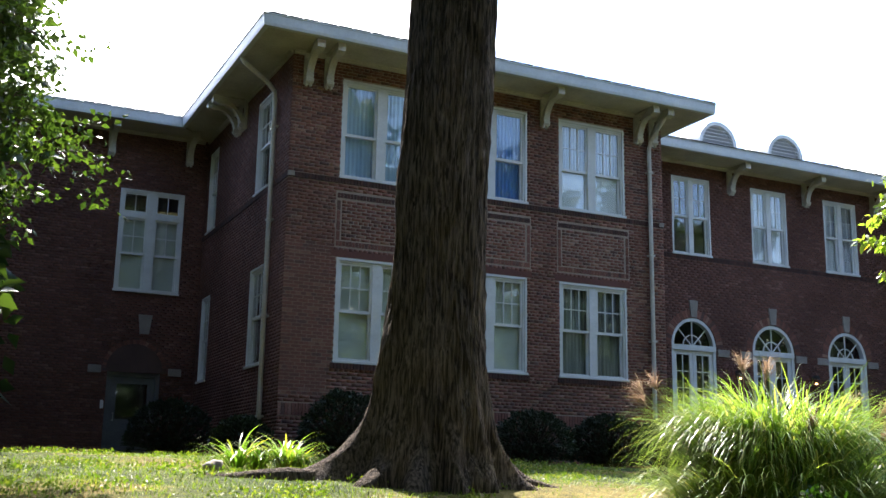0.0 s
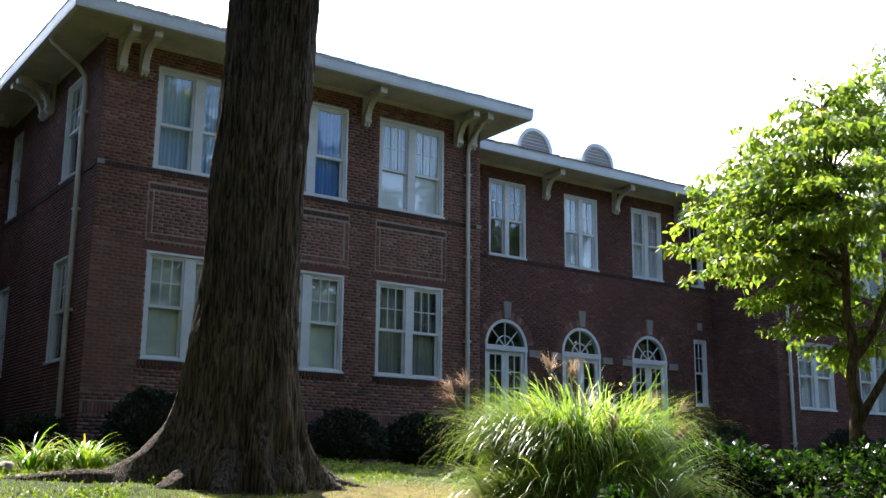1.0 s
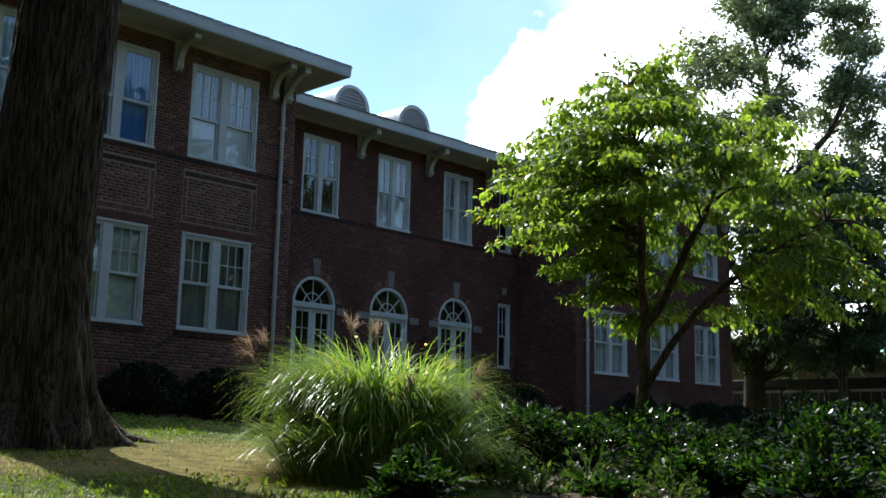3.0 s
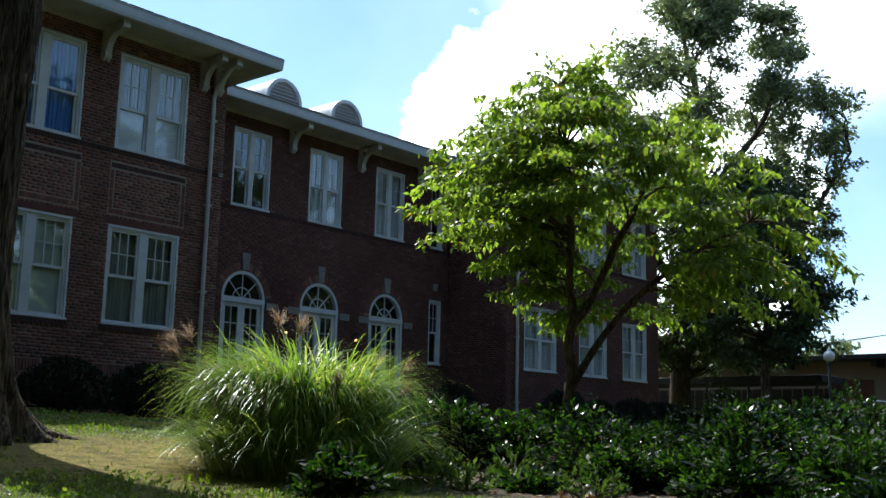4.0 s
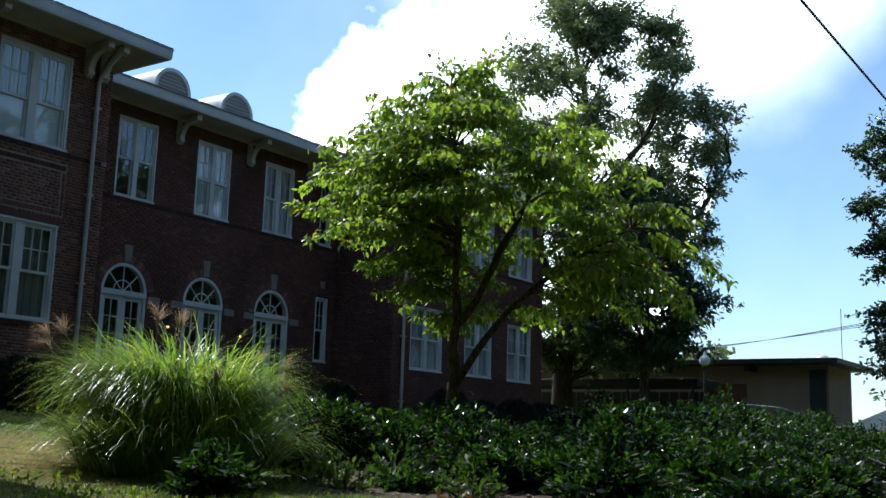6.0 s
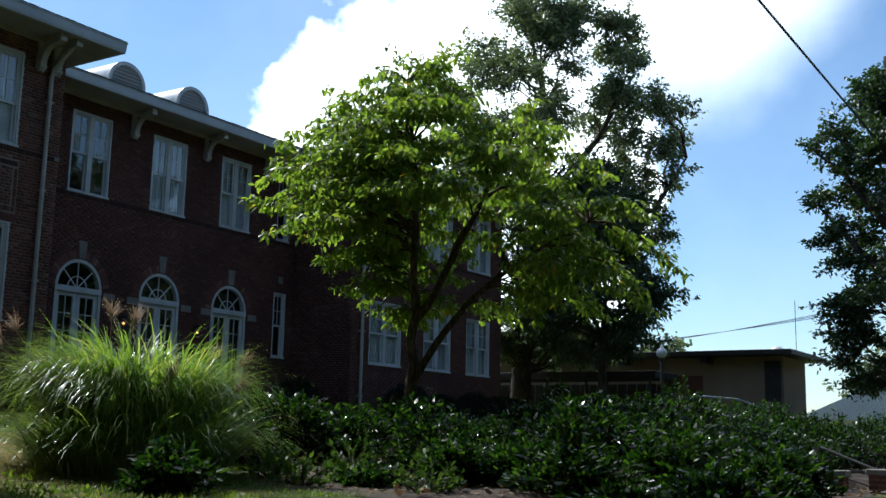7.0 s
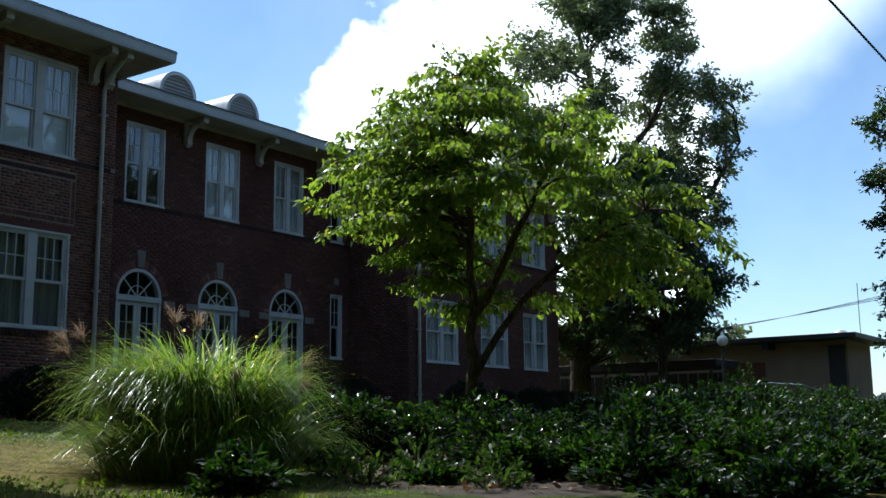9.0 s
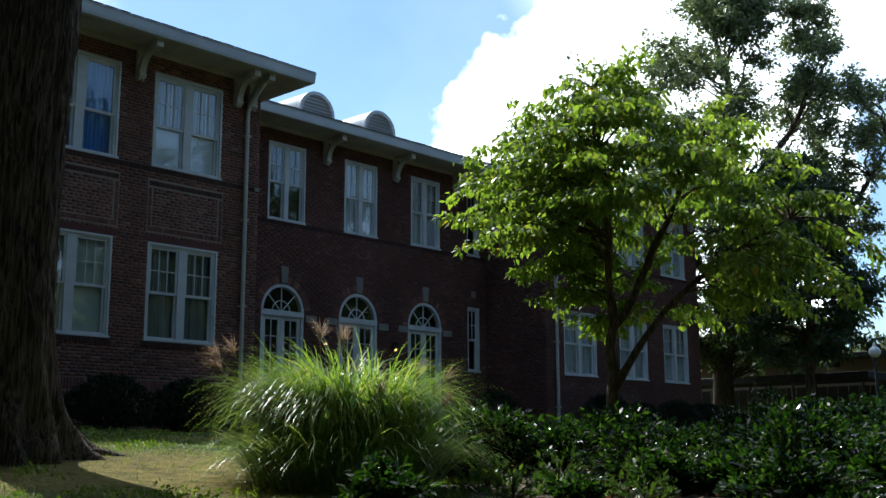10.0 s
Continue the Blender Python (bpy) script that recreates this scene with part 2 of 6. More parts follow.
def ground_material():
    m, n, l, b = material("lawn", 0.95, 0, 0.2)
    a = noise_tex(n, l, 0.55, 8.0)
    r = ramp(n, [(0.38, (0.05, 0.078, 0.014)), (0.5, (0.1, 0.12, 0.024)), (0.57, (0.19, 0.16, 0.046)), (0.68, (0.22, 0.155, 0.063))])
    l.new(a.outputs["Fac"], r.inputs[0])
    mid = noise_tex(n, l, 5.0, 6.0)
    r1 = ramp(n, [(0.35, (0.5, 0.55, 0.45)), (0.6, (1.1, 1.1, 1.0))])
    l.new(mid.outputs["Fac"], r1.inputs[0])
    f = noise_tex(n, l, 40.0, 6.0)
    r2 = ramp(n, [(0.35, (0.4, 0.4, 0.36)), (0.65, (1.15, 1.15, 1.0))])
    l.new(f.outputs["Fac"], r2.inputs[0])
    # a worn, dry patch by the old tree
    tc = n.new("ShaderNodeTexCoord")
    dist = n.new("ShaderNodeVectorMath")
    dist.operation = "DISTANCE"
    l.new(tc.outputs["Object"], dist.inputs[0])
    dist.inputs[1].default_value = (6.4, 8.6, 1.25)
    sh = n.new("ShaderNodeMath")
    sh.operation = "MULTIPLY_ADD"
    l.new(mid.outputs["Fac"], sh.inputs[0])
    sh.inputs[1].default_value = 2.4
    l.new(dist.outputs["Value"], sh.inputs[2])
    mr = n.new("ShaderNodeMapRange")
    l.new(sh.outputs[0], mr.inputs["Value"])
    mr.inputs["From Min"].default_value = 2.4
    mr.inputs["From Max"].default_value = 3.9
    mr.inputs["To Min"].default_value = 0.85
    mr.inputs["To Max"].default_value = 0.0
    dry = n.new("ShaderNodeMix")
    dry.data_type = "RGBA"
    l.new(mr.outputs[0], dry.inputs["Factor"])
    l.new(r.outputs[0], dry.inputs[6])
    dry.inputs[7].default_value = (0.27, 0.205, 0.075, 1)
    c = multiply(n, l, dry.outputs[2], r1.outputs[0])
    l.new(multiply(n, l, c, r2.outputs[0]), b.inputs["Base Color"])
    bump(n, l, b, f.outputs["Fac"], 1.0, 0.04)
    return m


LAWN = ground_material()


def glass_material():
    m = bpy.data.materials.new("window_glass")
    m.use_nodes = True
    n, l = m.node_tree.nodes, m.node_tree.links
    n.remove(n["Principled BSDF"])
    t = n.new("ShaderNodeBsdfTransparent")
    t.inputs[0].default_value = (0.93, 0.95, 0.945, 1)
    g = n.new("ShaderNodeBsdfGlossy")
    g.inputs["Roughness"].default_value = 0.02
    nz = noise_tex(n, l, 1.8, 2.0)
    bp = n.new("ShaderNodeBump")
    bp.inputs["Strength"].default_value = 0.12
    bp.inputs["Distance"].default_value = 0.02
    l.new(nz.outputs["Fac"], bp.inputs["Height"])
    l.new(bp.outputs[0], g.inputs["Normal"])
    lw = n.new("ShaderNodeLayerWeight")
    lw.inputs["Blend"].default_value = 0.5
    pw = n.new("ShaderNodeMath")
    pw.operation = "POWER"
    pw.inputs[1].default_value = 3.0
    l.new(lw.outputs["Facing"], pw.inputs[0])
    fr = n.new("ShaderNodeMath")
    fr.operation = "MULTIPLY_ADD"
    fr.inputs[1].default_value = 0.5
    fr.inputs[2].default_value = 0.09
    l.new(pw.outputs[0], fr.inputs[0])
    mx = n.new("ShaderNodeMixShader")
    l.new(fr.outputs[0], mx.inputs[0])
    l.new(t.outputs[0], mx.inputs[1])
    l.new(g.outputs[0], mx.inputs[2])
    l.new(mx.outputs[0], n["Material Output"].inputs["Surface"])
    return m


GLASS = glass_material()


def glow_material(name, color, strength):
    m, n, l, b = material(name, 0.4)
    b.inputs["Base Color"].default_value = (*color, 1)
    b.inputs["Emission Color"].default_value = (*color, 1)
    b.inputs["Emission Strength"].default_value = strength
    return m


BULB = glow_material("lamp_bulb", (1.0, 0.55, 0.2), 2.0)
MILK = material("milk_glass", 0.25)[0]
MILK.node_tree.nodes["Principled BSDF"].inputs["Base Color"].default_value = (0.75, 0.75, 0.72, 1)

# ---- building helpers ----
BASE = {}


def thing(name, at, label="", category="", group="", kind=""):
    ob = new(name)
    ob.location = at
    BASE[ob] = Vector(at)
    return tagged(ob, label, category, group, kind)


def add_object(name, me, mat, parent=None, label=""):
    """Links a mesh given in world places, under a thing or a part if one is given."""
    me.materials.append(mat)
    ob = new(name, me)
    if parent is not None:
        BASE[ob] = BASE[parent]
        me.transform(Matrix.Translation(-BASE[parent]))
        ob.parent = parent
    else:
        BASE[ob] = Vector((0, 0, 0))
    if label:
        tagged(ob, label)
    return ob


def part(name, bm, mat, parent=None, label="", smooth=False):
    me = bpy.data.meshes.new(name)
    bmesh.ops.recalc_face_normals(bm, faces=bm.faces)
    if smooth:
        for f in bm.faces:
            f.smooth = True
    bm.to_mesh(me)
    bm.free()
    return add_object(name, me, mat, parent, label)


def mesh_np(name, verts, faces, mat, parent=None, label="", smooth=False):
    """A mesh of many quads or triangles from arrays."""
    verts, faces = np.asarray(verts, np.float32), np.asarray(faces, np.int32)
    me = bpy.data.meshes.new(name)
    k = faces.shape[1]
    me.vertices.add(len(verts))
    me.vertices.foreach_set("co", verts.ravel())
    me.loops.add(faces.size)
    me.loops.foreach_set("vertex_index", faces.ravel())
    me.polygons.add(len(faces))
    me.polygons.foreach_set("loop_start", np.arange(len(faces), dtype=np.int32) * k)
    if smooth:
        me.polygons.foreach_set("use_smooth", np.ones(len(faces), dtype=bool))
    me.update(calc_edges=True)
    return add_object(name, me, mat, parent, label)


class Face:
    """A wall plane: u along it, d out of it, z up."""

    def __init__(self, origin, along, out):
        self.o, self.u, self.n = Vector(origin), Vector(along), Vector(out)

    def p(self, u, d, z):
        return self.o + self.u * u + self.n * d + Vector((0, 0, z))


def box(bm, face, u0, u1, d0, d1, z0, z1, bevel=0.0):
    vs = [bm.verts.new(face.p(u, d, z)) for u in (u0, u1) for d in (d0, d1) for z in (z0, z1)]
    fs = [bm.faces.new([vs[i] for i in q]) for q in ((0, 1, 3, 2), (4, 6, 7, 5), (0, 4, 5, 1), (2, 3, 7, 6), (0, 2, 6, 4), (1, 5, 7, 3))]
    if bevel:
        bmesh.ops.recalc_face_normals(bm, faces=fs)
        bmesh.ops.bevel(bm, geom=list({e for f in fs for e in f.edges}), offset=bevel, segments=2, affect="EDGES", profile=0.5)
    return vs


AXES = Face((0, 0, 0), (1, 0, 0), (0, 1, 0))


def prism(bm, face, outline, d0, d1):
    """A plate with an outline in (u, z), from depth d0 to d1."""
    a = [bm.verts.new(face.p(u, d0, z)) for u, z in outline]
    b = [bm.verts.new(face.p(u, d1, z)) for u, z in outline]
    k = len(outline)
    bm.faces.new(a)
    bm.faces.new(b[::-1])
    for i in range(k):
        bm.faces.new((a[i], b[i], b[(i + 1) % k], a[(i + 1) % k]))


def tube(bm, pts, radii, sides=8, cap=True):
    """A tapered tube along points."""
    rings, up = [], Vector((0, 0, 1))
    pts = [Vector(p) for p in pts]
    for i, p in enumerate(pts):
        t = (pts[min(i + 1, len(pts) - 1)] - pts[max(i - 1, 0)]).normalized()
        a = t.cross(up if abs(t.z) < 0.95 else Vector((1, 0, 0))).normalized()
        b = t.cross(a)
        r = float(radii[i] if hasattr(radii, "__len__") else radii)
        rings.append([bm.verts.new(p + r * (math.cos(s) * a + math.sin(s) * b)) for s in (2 * math.pi * k / sides for k in range(sides))])
    for q, w in zip(rings, rings[1:]):
        for k in range(sides):
            bm.faces.new((q[k], q[(k + 1) % sides], w[(k + 1) % sides], w[k]))
    if cap:
        bm.faces.new(rings[0][::-1])
        bm.faces.new(rings[-1])


def arch_half(op, z):
    """Half width of an arched opening at a height, or None outside it."""
    u0, u1, z0, z1, spring = op
    if not z0 <= z <= z1:
        return None
    if spring is None or z <= spring:
        return (u1 - u0) / 2
    r = (u1 - u0) / 2
    k = (z - spring) / (z1 - spring)
    return r * math.sqrt(max(0.0, 1 - k * k))


# ---- ground ----
LEVELS = [(-2000, 0.0), (1.0, 0.0), (1.5, 0.18), (2.3, 0.86), (3.5, 0.95), (5.5, 1.0), (7.5, 1.1), (9.0, 1.27), (10.6, 1.42), (12.5, 1.55), (15, 1.68), (18, 1.76), (2000, 1.76)]


def height(x, y):
    for (a, za), (b, zb) in zip(LEVELS, LEVELS[1:]):
        if a <= y <= b:
            base = za + (zb - za) * (y - a) / (b - a)
            break
    if 15.1 < x < 17.7 and 1.0 < y < 3.9:
        base = min(base, 0.12 + 0.16 * (y - 1.0))
    if 2.2 < y < 18 and -12 < x < 40:
        base += 0.05 * (noise.noise((x * 0.5, y * 0.5, 0.0))) + 0.02 * noise.noise((x * 2.1, y * 2.1, 3.0))
    return base


def build_ground():
    xs = np.concatenate([[-600, -200, -80, -40, -25], np.arange(-16, 42, 0.4), [48, 56, 70, 100, 200, 700]])
    ys = np.concatenate([[-600, -200, -60, -20, -8, -3, 0.4, 0.9], np.arange(1.0, 19.0, 0.4), [20, 23, 27, 34, 45, 70, 120, 250, 700]])
    v = [(x, y, height(x, y) - (0.02 if y < 0.95 else 0)) for y in ys for x in xs]
    k = len(xs)
    f = [(j * k + i, j * k + i + 1, (j + 1) * k + i + 1, (j + 1) * k + i) for j in range(len(ys) - 1) for i in range(k - 1)]
    g = mesh_np("ground", v, f, LAWN, smooth=True)
    tagged(g, "sloping sunlit lawn with worn yellow patches", "lawn", kind="structure")
    bm = bmesh.new()
    box(bm, AXES, -120, 160, -2.2, 0.9, -0.15, 0.02, 0.01)
    tagged(part("pavement", bm, CONCRETE), "grey concrete pavement along the street", "pavement", kind="structure")
    bm = bmesh.new()
    box(bm, AXES, -120, 160, -11.5, -2.35, -0.2, -0.012)
    tagged(part("road", bm, ASPHALT), "dark asphalt street", "road", kind="structure")
    bm = bmesh.new()
    box(bm, AXES, -120, 160, -2.35, -2.2, -0.2, 0.03, 0.015)
    tagged(part("kerb", bm, CONCRETE), "grey concrete kerb", "kerb", kind="structure")


build_ground()

# ---- the school's walls ----
GROUND = 1.7
TOP = 10.04
COURSE, LENGTH, JOINT = 0.0695, 0.2145, 0.0115
FRONT = Face((0, 20.0, 0), (1, 0, 0), (0, -1, 0))
RECESS = Face((0, 22.5, 0), (1, 0, 0), (0, -1, 0))
EAST = Face((0, 20.1, 0), (1, 0, 0), (0, -1, 0))
WEST = Face((0, 27.1, 0), (1, 0, 0), (0, -1, 0))
SIDE = Face((6.2, 0, 0), (0, 1, 0), (-1, 0, 0))
EAST_SIDE = Face((26.5, 0, 0), (0, 1, 0), (-1, 0, 0))


def wall_core(bm, face, u0, u1, z0, z1, openings, thick=0.32):
    """A thick wall cut by openings: strips between the openings' edges; arched heads stepped finely."""
    us = sorted({u0, u1, *[o[0] for o in openings], *[o[1] for o in openings]})
    for a, b in zip(us, us[1:]):
        mid = (a + b) / 2
        holes = sorted((o for o in openings if o[0] < mid < o[1]), key=lambda o: o[2])
        z = z0
        for o in holes:
            if o[2] > z:
                box(bm, face, a, b, -thick, 0, z, o[2])
            z = o[3]
            if o[4] is not None:
                r, cu, k = (o[1] - o[0]) / 2, (o[0] + o[1]) / 2, 20
                ring = [(cu - r * math.cos(math.pi * i / k), o[4] + (o[3] - o[4]) * math.sin(math.pi * i / k)) for i in range(k + 1)]
                for (p, pz), (q, qz) in zip(ring, ring[1:]):
                    vs = [bm.verts.new(face.p(u, d, zz)) for d in (-thick, 0) for u, zz in ((p, pz), (q, qz), (q, o[3]), (p, o[3]))]
                    for idx in ((0, 1, 2, 3), (7, 6, 5, 4), (0, 4, 5, 1)):
                        if len({tuple(round(c, 4) for c in vs[i].co) for i in idx}) == 4:
                            bm.faces.new([vs[i] for i in idx])
        if z < z1:
            box(bm, face, a, b, -thick, 0, z, z1)


def brick_spans(u0, u1, z0, z1, openings, rng):
    """Running bond with header courses, kept out of the openings. Yields u0, u1, z0, z1."""
    rows = int(round((z1 - z0) / COURSE))
    for j in range(rows):
        za = z0 + j * COURSE
        zb = za + COURSE - JOINT
        zm = (za + zb) / 2
        blocks = []
        for o in openings:
            h = arch_half(o, zm)
            if h:
                c = (o[0] + o[1]) / 2
                blocks.append((c - h, c + h))
        blocks.sort()
        header = j % 7 == 5
        step = LENGTH / 2 if header else LENGTH
        free, pos = [], u0
        for a, b in blocks:
            if a > pos:
                free.append((pos, a))
            pos = max(pos, b)
        if pos < u1:
            free.append((pos, u1))
        shift = (j % 2) * LENGTH / 2 + (LENGTH / 4 if header else 0)
        for a, b in free:
            k = math.floor((a - u0 - shift) / step)
            while u0 + shift + k * step < b:
                p = max(a, u0 + shift + k * step)
                q = min(b, u0 + shift + (k + 1) * step) - JOINT * (u0 + shift + (k + 1) * step <= b)
                if q - p > 0.025:
                    yield p, q, za, zb
                k += 1


QUADS = np.array([(0, 1, 2, 3), (4, 5, 1, 0), (5, 6, 2, 1), (6, 7, 3, 2), (7, 4, 0, 3)])


def brick_mesh(name, face, spans, mat, parent, proud=0.007, rng=None):
    """Many bricks in one mesh: a front and four edges each."""
    s = np.array(list(spans))
    k = len(s)
    d = proud + rng.uniform(-0.003, 0.004, k)
    front = [(0, 2), (1, 2), (1, 3), (0, 3)]
    o, u, n = (np.array(v) for v in (face.o, face.u, face.n))
    v = np.zeros((k, 8, 3))
    for i, (a, c) in enumerate(front):
        for lay, dd in ((0, d), (4, np.full(k, -0.004))):
            v[:, i + lay] = o + s[:, a, None] * u + dd[:, None] * n + s[:, c, None] * np.array((0, 0, 1.0))
    f = (QUADS[None] + 8 * np.arange(k)[:, None, None]).reshape(-1, 4)
    ob = mesh_np(name, v.reshape(-1, 3), f, mat, parent)
    return tagged(ob, kind="stuff")


SKINS = []


def brick_wall(name, label, face, u0, u1, openings, mortar=MORTAR, fill=(), z0=GROUND, z1=TOP, seed=1, singles=None, start=None):
    """A wall of the school (its bricks may start further out, over the end of the next wall). openings go through it; fill: further areas that take other brickwork."""
    bm = bmesh.new()
    wall_core(bm, face, u0, u1, z0, z1, openings)
    ob = part(name, bm, mortar)
    tagged(ob, label, "wall", kind="structure")
    SKINS.append((face, u0 if start is None else start, u1, z0, z1, list(openings) + list(fill), ob, seed, singles))
    return ob


def rowlock(face, u0, u1, z0, z1, d, mat, parent, name="rowlock_course", step=0.0695):
    """A row of bricks set on edge."""
    bm = bmesh.new()
    k = max(1, int((u1 - u0) / step))
    w = (u1 - u0) / k
    for i in range(k):
        box(bm, face, u0 + i * w + 0.004, u0 + (i + 1) * w - 0.006, -0.01, d + random.uniform(-0.003, 0.003), z0 + 0.004, z1)
    return tagged(part(name, bm, mat, parent), kind="stuff")


UPPER, LOWER = (7.45, 9.585), (3.678, 5.80)
BAYS = [(7.285, 9.075), (9.91, 11.70), (12.53, 14.32)]
front_open = [(a, b, *zz, None) for a, b in BAYS for zz in (UPPER, LOWER)]
PANELS = [(a - 0.06, b + 0.1, 6.0, 7.17) for a, b in BAYS]
front_fill = [(*p, None) for p in PANELS] + [(a - 0.12, b + 0.12, 5.80, 5.965, None) for a, b in BAYS]
front_fill += [(6.2, 15.4, 7.335, 7.447, None), (6.2, 15.4, 2.62, 2.85, None)] + [(a - 0.06, b + 0.06, 3.56, 3.678, None) for a, b in BAYS]
wall_front = brick_wall("wall_wing_front", "red brick front wall of the projecting wing", FRONT, 6.2, 15.4, front_open, fill=front_fill, seed=3, singles=(6.2, 7.29, 3.0, 6.1))
RW = [(17.62, 18.91), (20.35, 21.64), (23.05, 24.33)]
ARCHES = [(17.49, 18.95), (20.2, 21.68), (22.93, 24.4)]
NARROW = (25.6, 26.17)
FLOOR = 2.3
recess_open = [(a, b, 7.44, 9.6, None) for a, b in RW] + [(a, b, FLOOR, 5.75, 5.0) for a, b in ARCHES]
recess_open += [(*NARROW, 3.75, 5.8, None), (*NARROW, 7.44, 9.6, None)]
recess_fill = [(a - 0.24, b + 0.24, 5.0, 5.98, 5.0) for a, b in ARCHES] + [(15.73, 26.5, 7.33, 7.438, None)]
wall_recess = brick_wall("wall_recess", "red brick wall of the set-back middle part", RECESS, 15.4, 26.5, recess_open, MORTAR_SHADE, recess_fill, seed=4)
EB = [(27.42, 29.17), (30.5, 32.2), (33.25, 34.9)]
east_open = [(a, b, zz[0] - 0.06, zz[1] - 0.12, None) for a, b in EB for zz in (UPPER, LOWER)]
wall_east = brick_wall("wall_east_front", "red brick front wall of the far wing", EAST, 26.5, 35.75, east_open, MORTAR_SHADE, [(26.5, 35.75, 7.28, 7.388, None)], seed=5)
wall_east_side = brick_wall("wall_east_side", "shaded red brick side wall of the far wing", EAST_SIDE, 20.42, 22.5, [], MORTAR_SHADE, seed=6, start=20.1)
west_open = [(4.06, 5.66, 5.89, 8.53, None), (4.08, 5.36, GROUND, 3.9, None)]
wall_west = brick_wall("wall_west", "dark shaded red brick wall of the back part", WEST, -14.0, 6.2, west_open, MORTAR_SHADE, [(3.95, 5.5, 3.9, 4.72, 3.95)], seed=7)
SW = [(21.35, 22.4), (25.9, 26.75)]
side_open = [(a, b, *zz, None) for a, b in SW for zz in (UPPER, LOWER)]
wall_side = brick_wall("wall_wing_side", "shaded red brick side wall of the wing", SIDE, 20.32, 27.1, side_open, MORTAR_SHADE, [(20.0, 27.1, 7.335, 7.447, None)], seed=8, start=20.0)


def plain_walls():
    bm = bmesh.new()
    box(bm, AXES, 15.08, 15.4, 20.32, 22.5, GROUND, TOP)
    tagged(part("wall_wing_east", bm, MORTAR_SHADE), "brick side wall of the wing", "wall", kind="structure")
    bm = bmesh.new()
    box(bm, AXES, 35.43, 35.75, 20.42, 36, GROUND, TOP)
    tagged(part("wall_end", bm, MORTAR_SHADE), "brick end wall of the far wing", "wall", kind="structure")
    bm = bmesh.new()
    box(bm, AXES, -14, 35.75, 36, 36.3, GROUND, TOP)
    tagged(part("wall_back", bm, MORTAR_SHADE), "plain back wall of the school", "wall", kind="structure")
    bm = bmesh.new()
    box(bm, AXES, -14, -13.7, 27.42, 36, GROUND, TOP)
    tagged(part("wall_west_end", bm, MORTAR_SHADE), "plain end wall of the school", "wall", kind="structure")
    bm = bmesh.new()
    for x0, x1, y0 in ((6.53, 15.06, 20.34), (15.42, 26.48, 22.84), (26.84, 35.4, 20.44), (-13.6, 6.18, 27.44)):
        for z in (GROUND + 0.02, 6.2):
            box(bm, AXES, x0, x1, y0, 35.9, z, z + 0.2)
        box(bm, AXES, x0, x1, y0 + 6.0, y0 + 6.15, GROUND + 0.25, 9.9)
    tagged(part("floor_and_partitions", bm, INTERIOR), "plain floors and inner walls", "floor", kind="structure")


plain_walls()

# ---- eaves, roofs ----
EAVE = 10.27


def eave(name, label, pts_out, pts_in, mat_soffit=CREAM):
    """Soffit boards from wall line to gutter line, with a fascia along the outer points."""
    bm = bmesh.new()
    for (a, b), (c, d) in zip(zip(pts_out, pts_out[1:]), zip(pts_in, pts_in[1:])):
        lo = [bm.verts.new((*p, TOP - 0.02)) for p in (a, b, d, c)]
        hi = [bm.verts.new((*p, TOP + 0.05)) for p in (a, b, d, c)]
        bm.faces.new(lo)
        bm.faces.new(hi[::-1])
        for i in range(4):
            bm.faces.new((lo[i], lo[(i + 1) % 4], hi[(i + 1) % 4], hi[i]))
    ob = part(name, bm, mat_soffit)
    tagged(ob, label, "eave", kind="structure")
    bm = bmesh.new()
    prof = [(0.0, TOP - 0.025), (0.1, TOP - 0.025), (0.115, TOP + 0.03), (0.125, EAVE - 0.03), (0.14, EAVE - 0.025), (0.14, EAVE), (0.0, EAVE)]
    rows = []
    for i, p in enumerate(pts_out):
        p = Vector(p)
        dirs = []
        if i:
            dirs.append((p - Vector(pts_out[i - 1])).normalized())
        if i < len(pts_out) - 1:
            dirs.append((Vector(pts_out[i + 1]) - p).normalized())
        norms = [Vector((d.y, -d.x)) for d in dirs]
        m = sum(norms, Vector((0, 0)))
        m = m / max(0.2, m.dot(norms[0]))
        rows.append([bm.verts.new((p.x + m.x * w, p.y + m.y * w, z)) for w, z in prof])
    for q, w in zip(rows, rows[1:]):
        for k in range(len(prof)):
            bm.faces.new((q[k], q[(k + 1) % len(prof)], w[(k + 1) % len(prof)], w[k]))
    bm.faces.new(rows[0])
    bm.faces.new(rows[-1][::-1])
    part("gutter", bm, FASCIA, ob, "pale grey painted gutter and fascia")
    return ob


eave("eave_wing", "wide overhanging eave with painted soffit", [(5.38, 26.1), (5.38, 19.14), (16.15, 19.14), (16.15, 21.5)], [(6.2, 27.1), (6.2, 20.0), (15.4, 20.0), (15.4, 22.5)])
eave("eave_recess", "overhanging eave with painted soffit over the middle part", [(16.15, 21.64), (25.6, 21.64)], [(15.4, 22.5), (26.5, 22.5)])
eave("eave_east", "overhanging eave of the far wing", [(25.6, 21.5), (25.6, 19.24), (36.6, 19.24), (36.6, 36)], [(26.5, 22.5), (26.5, 20.1), (35.75, 20.1), (35.75, 36)])
eave("eave_west", "overhanging eave of the back part", [(-14.5, 26.24), (5.38, 26.24)], [(-14.5, 27.1), (6.2, 27.1)])


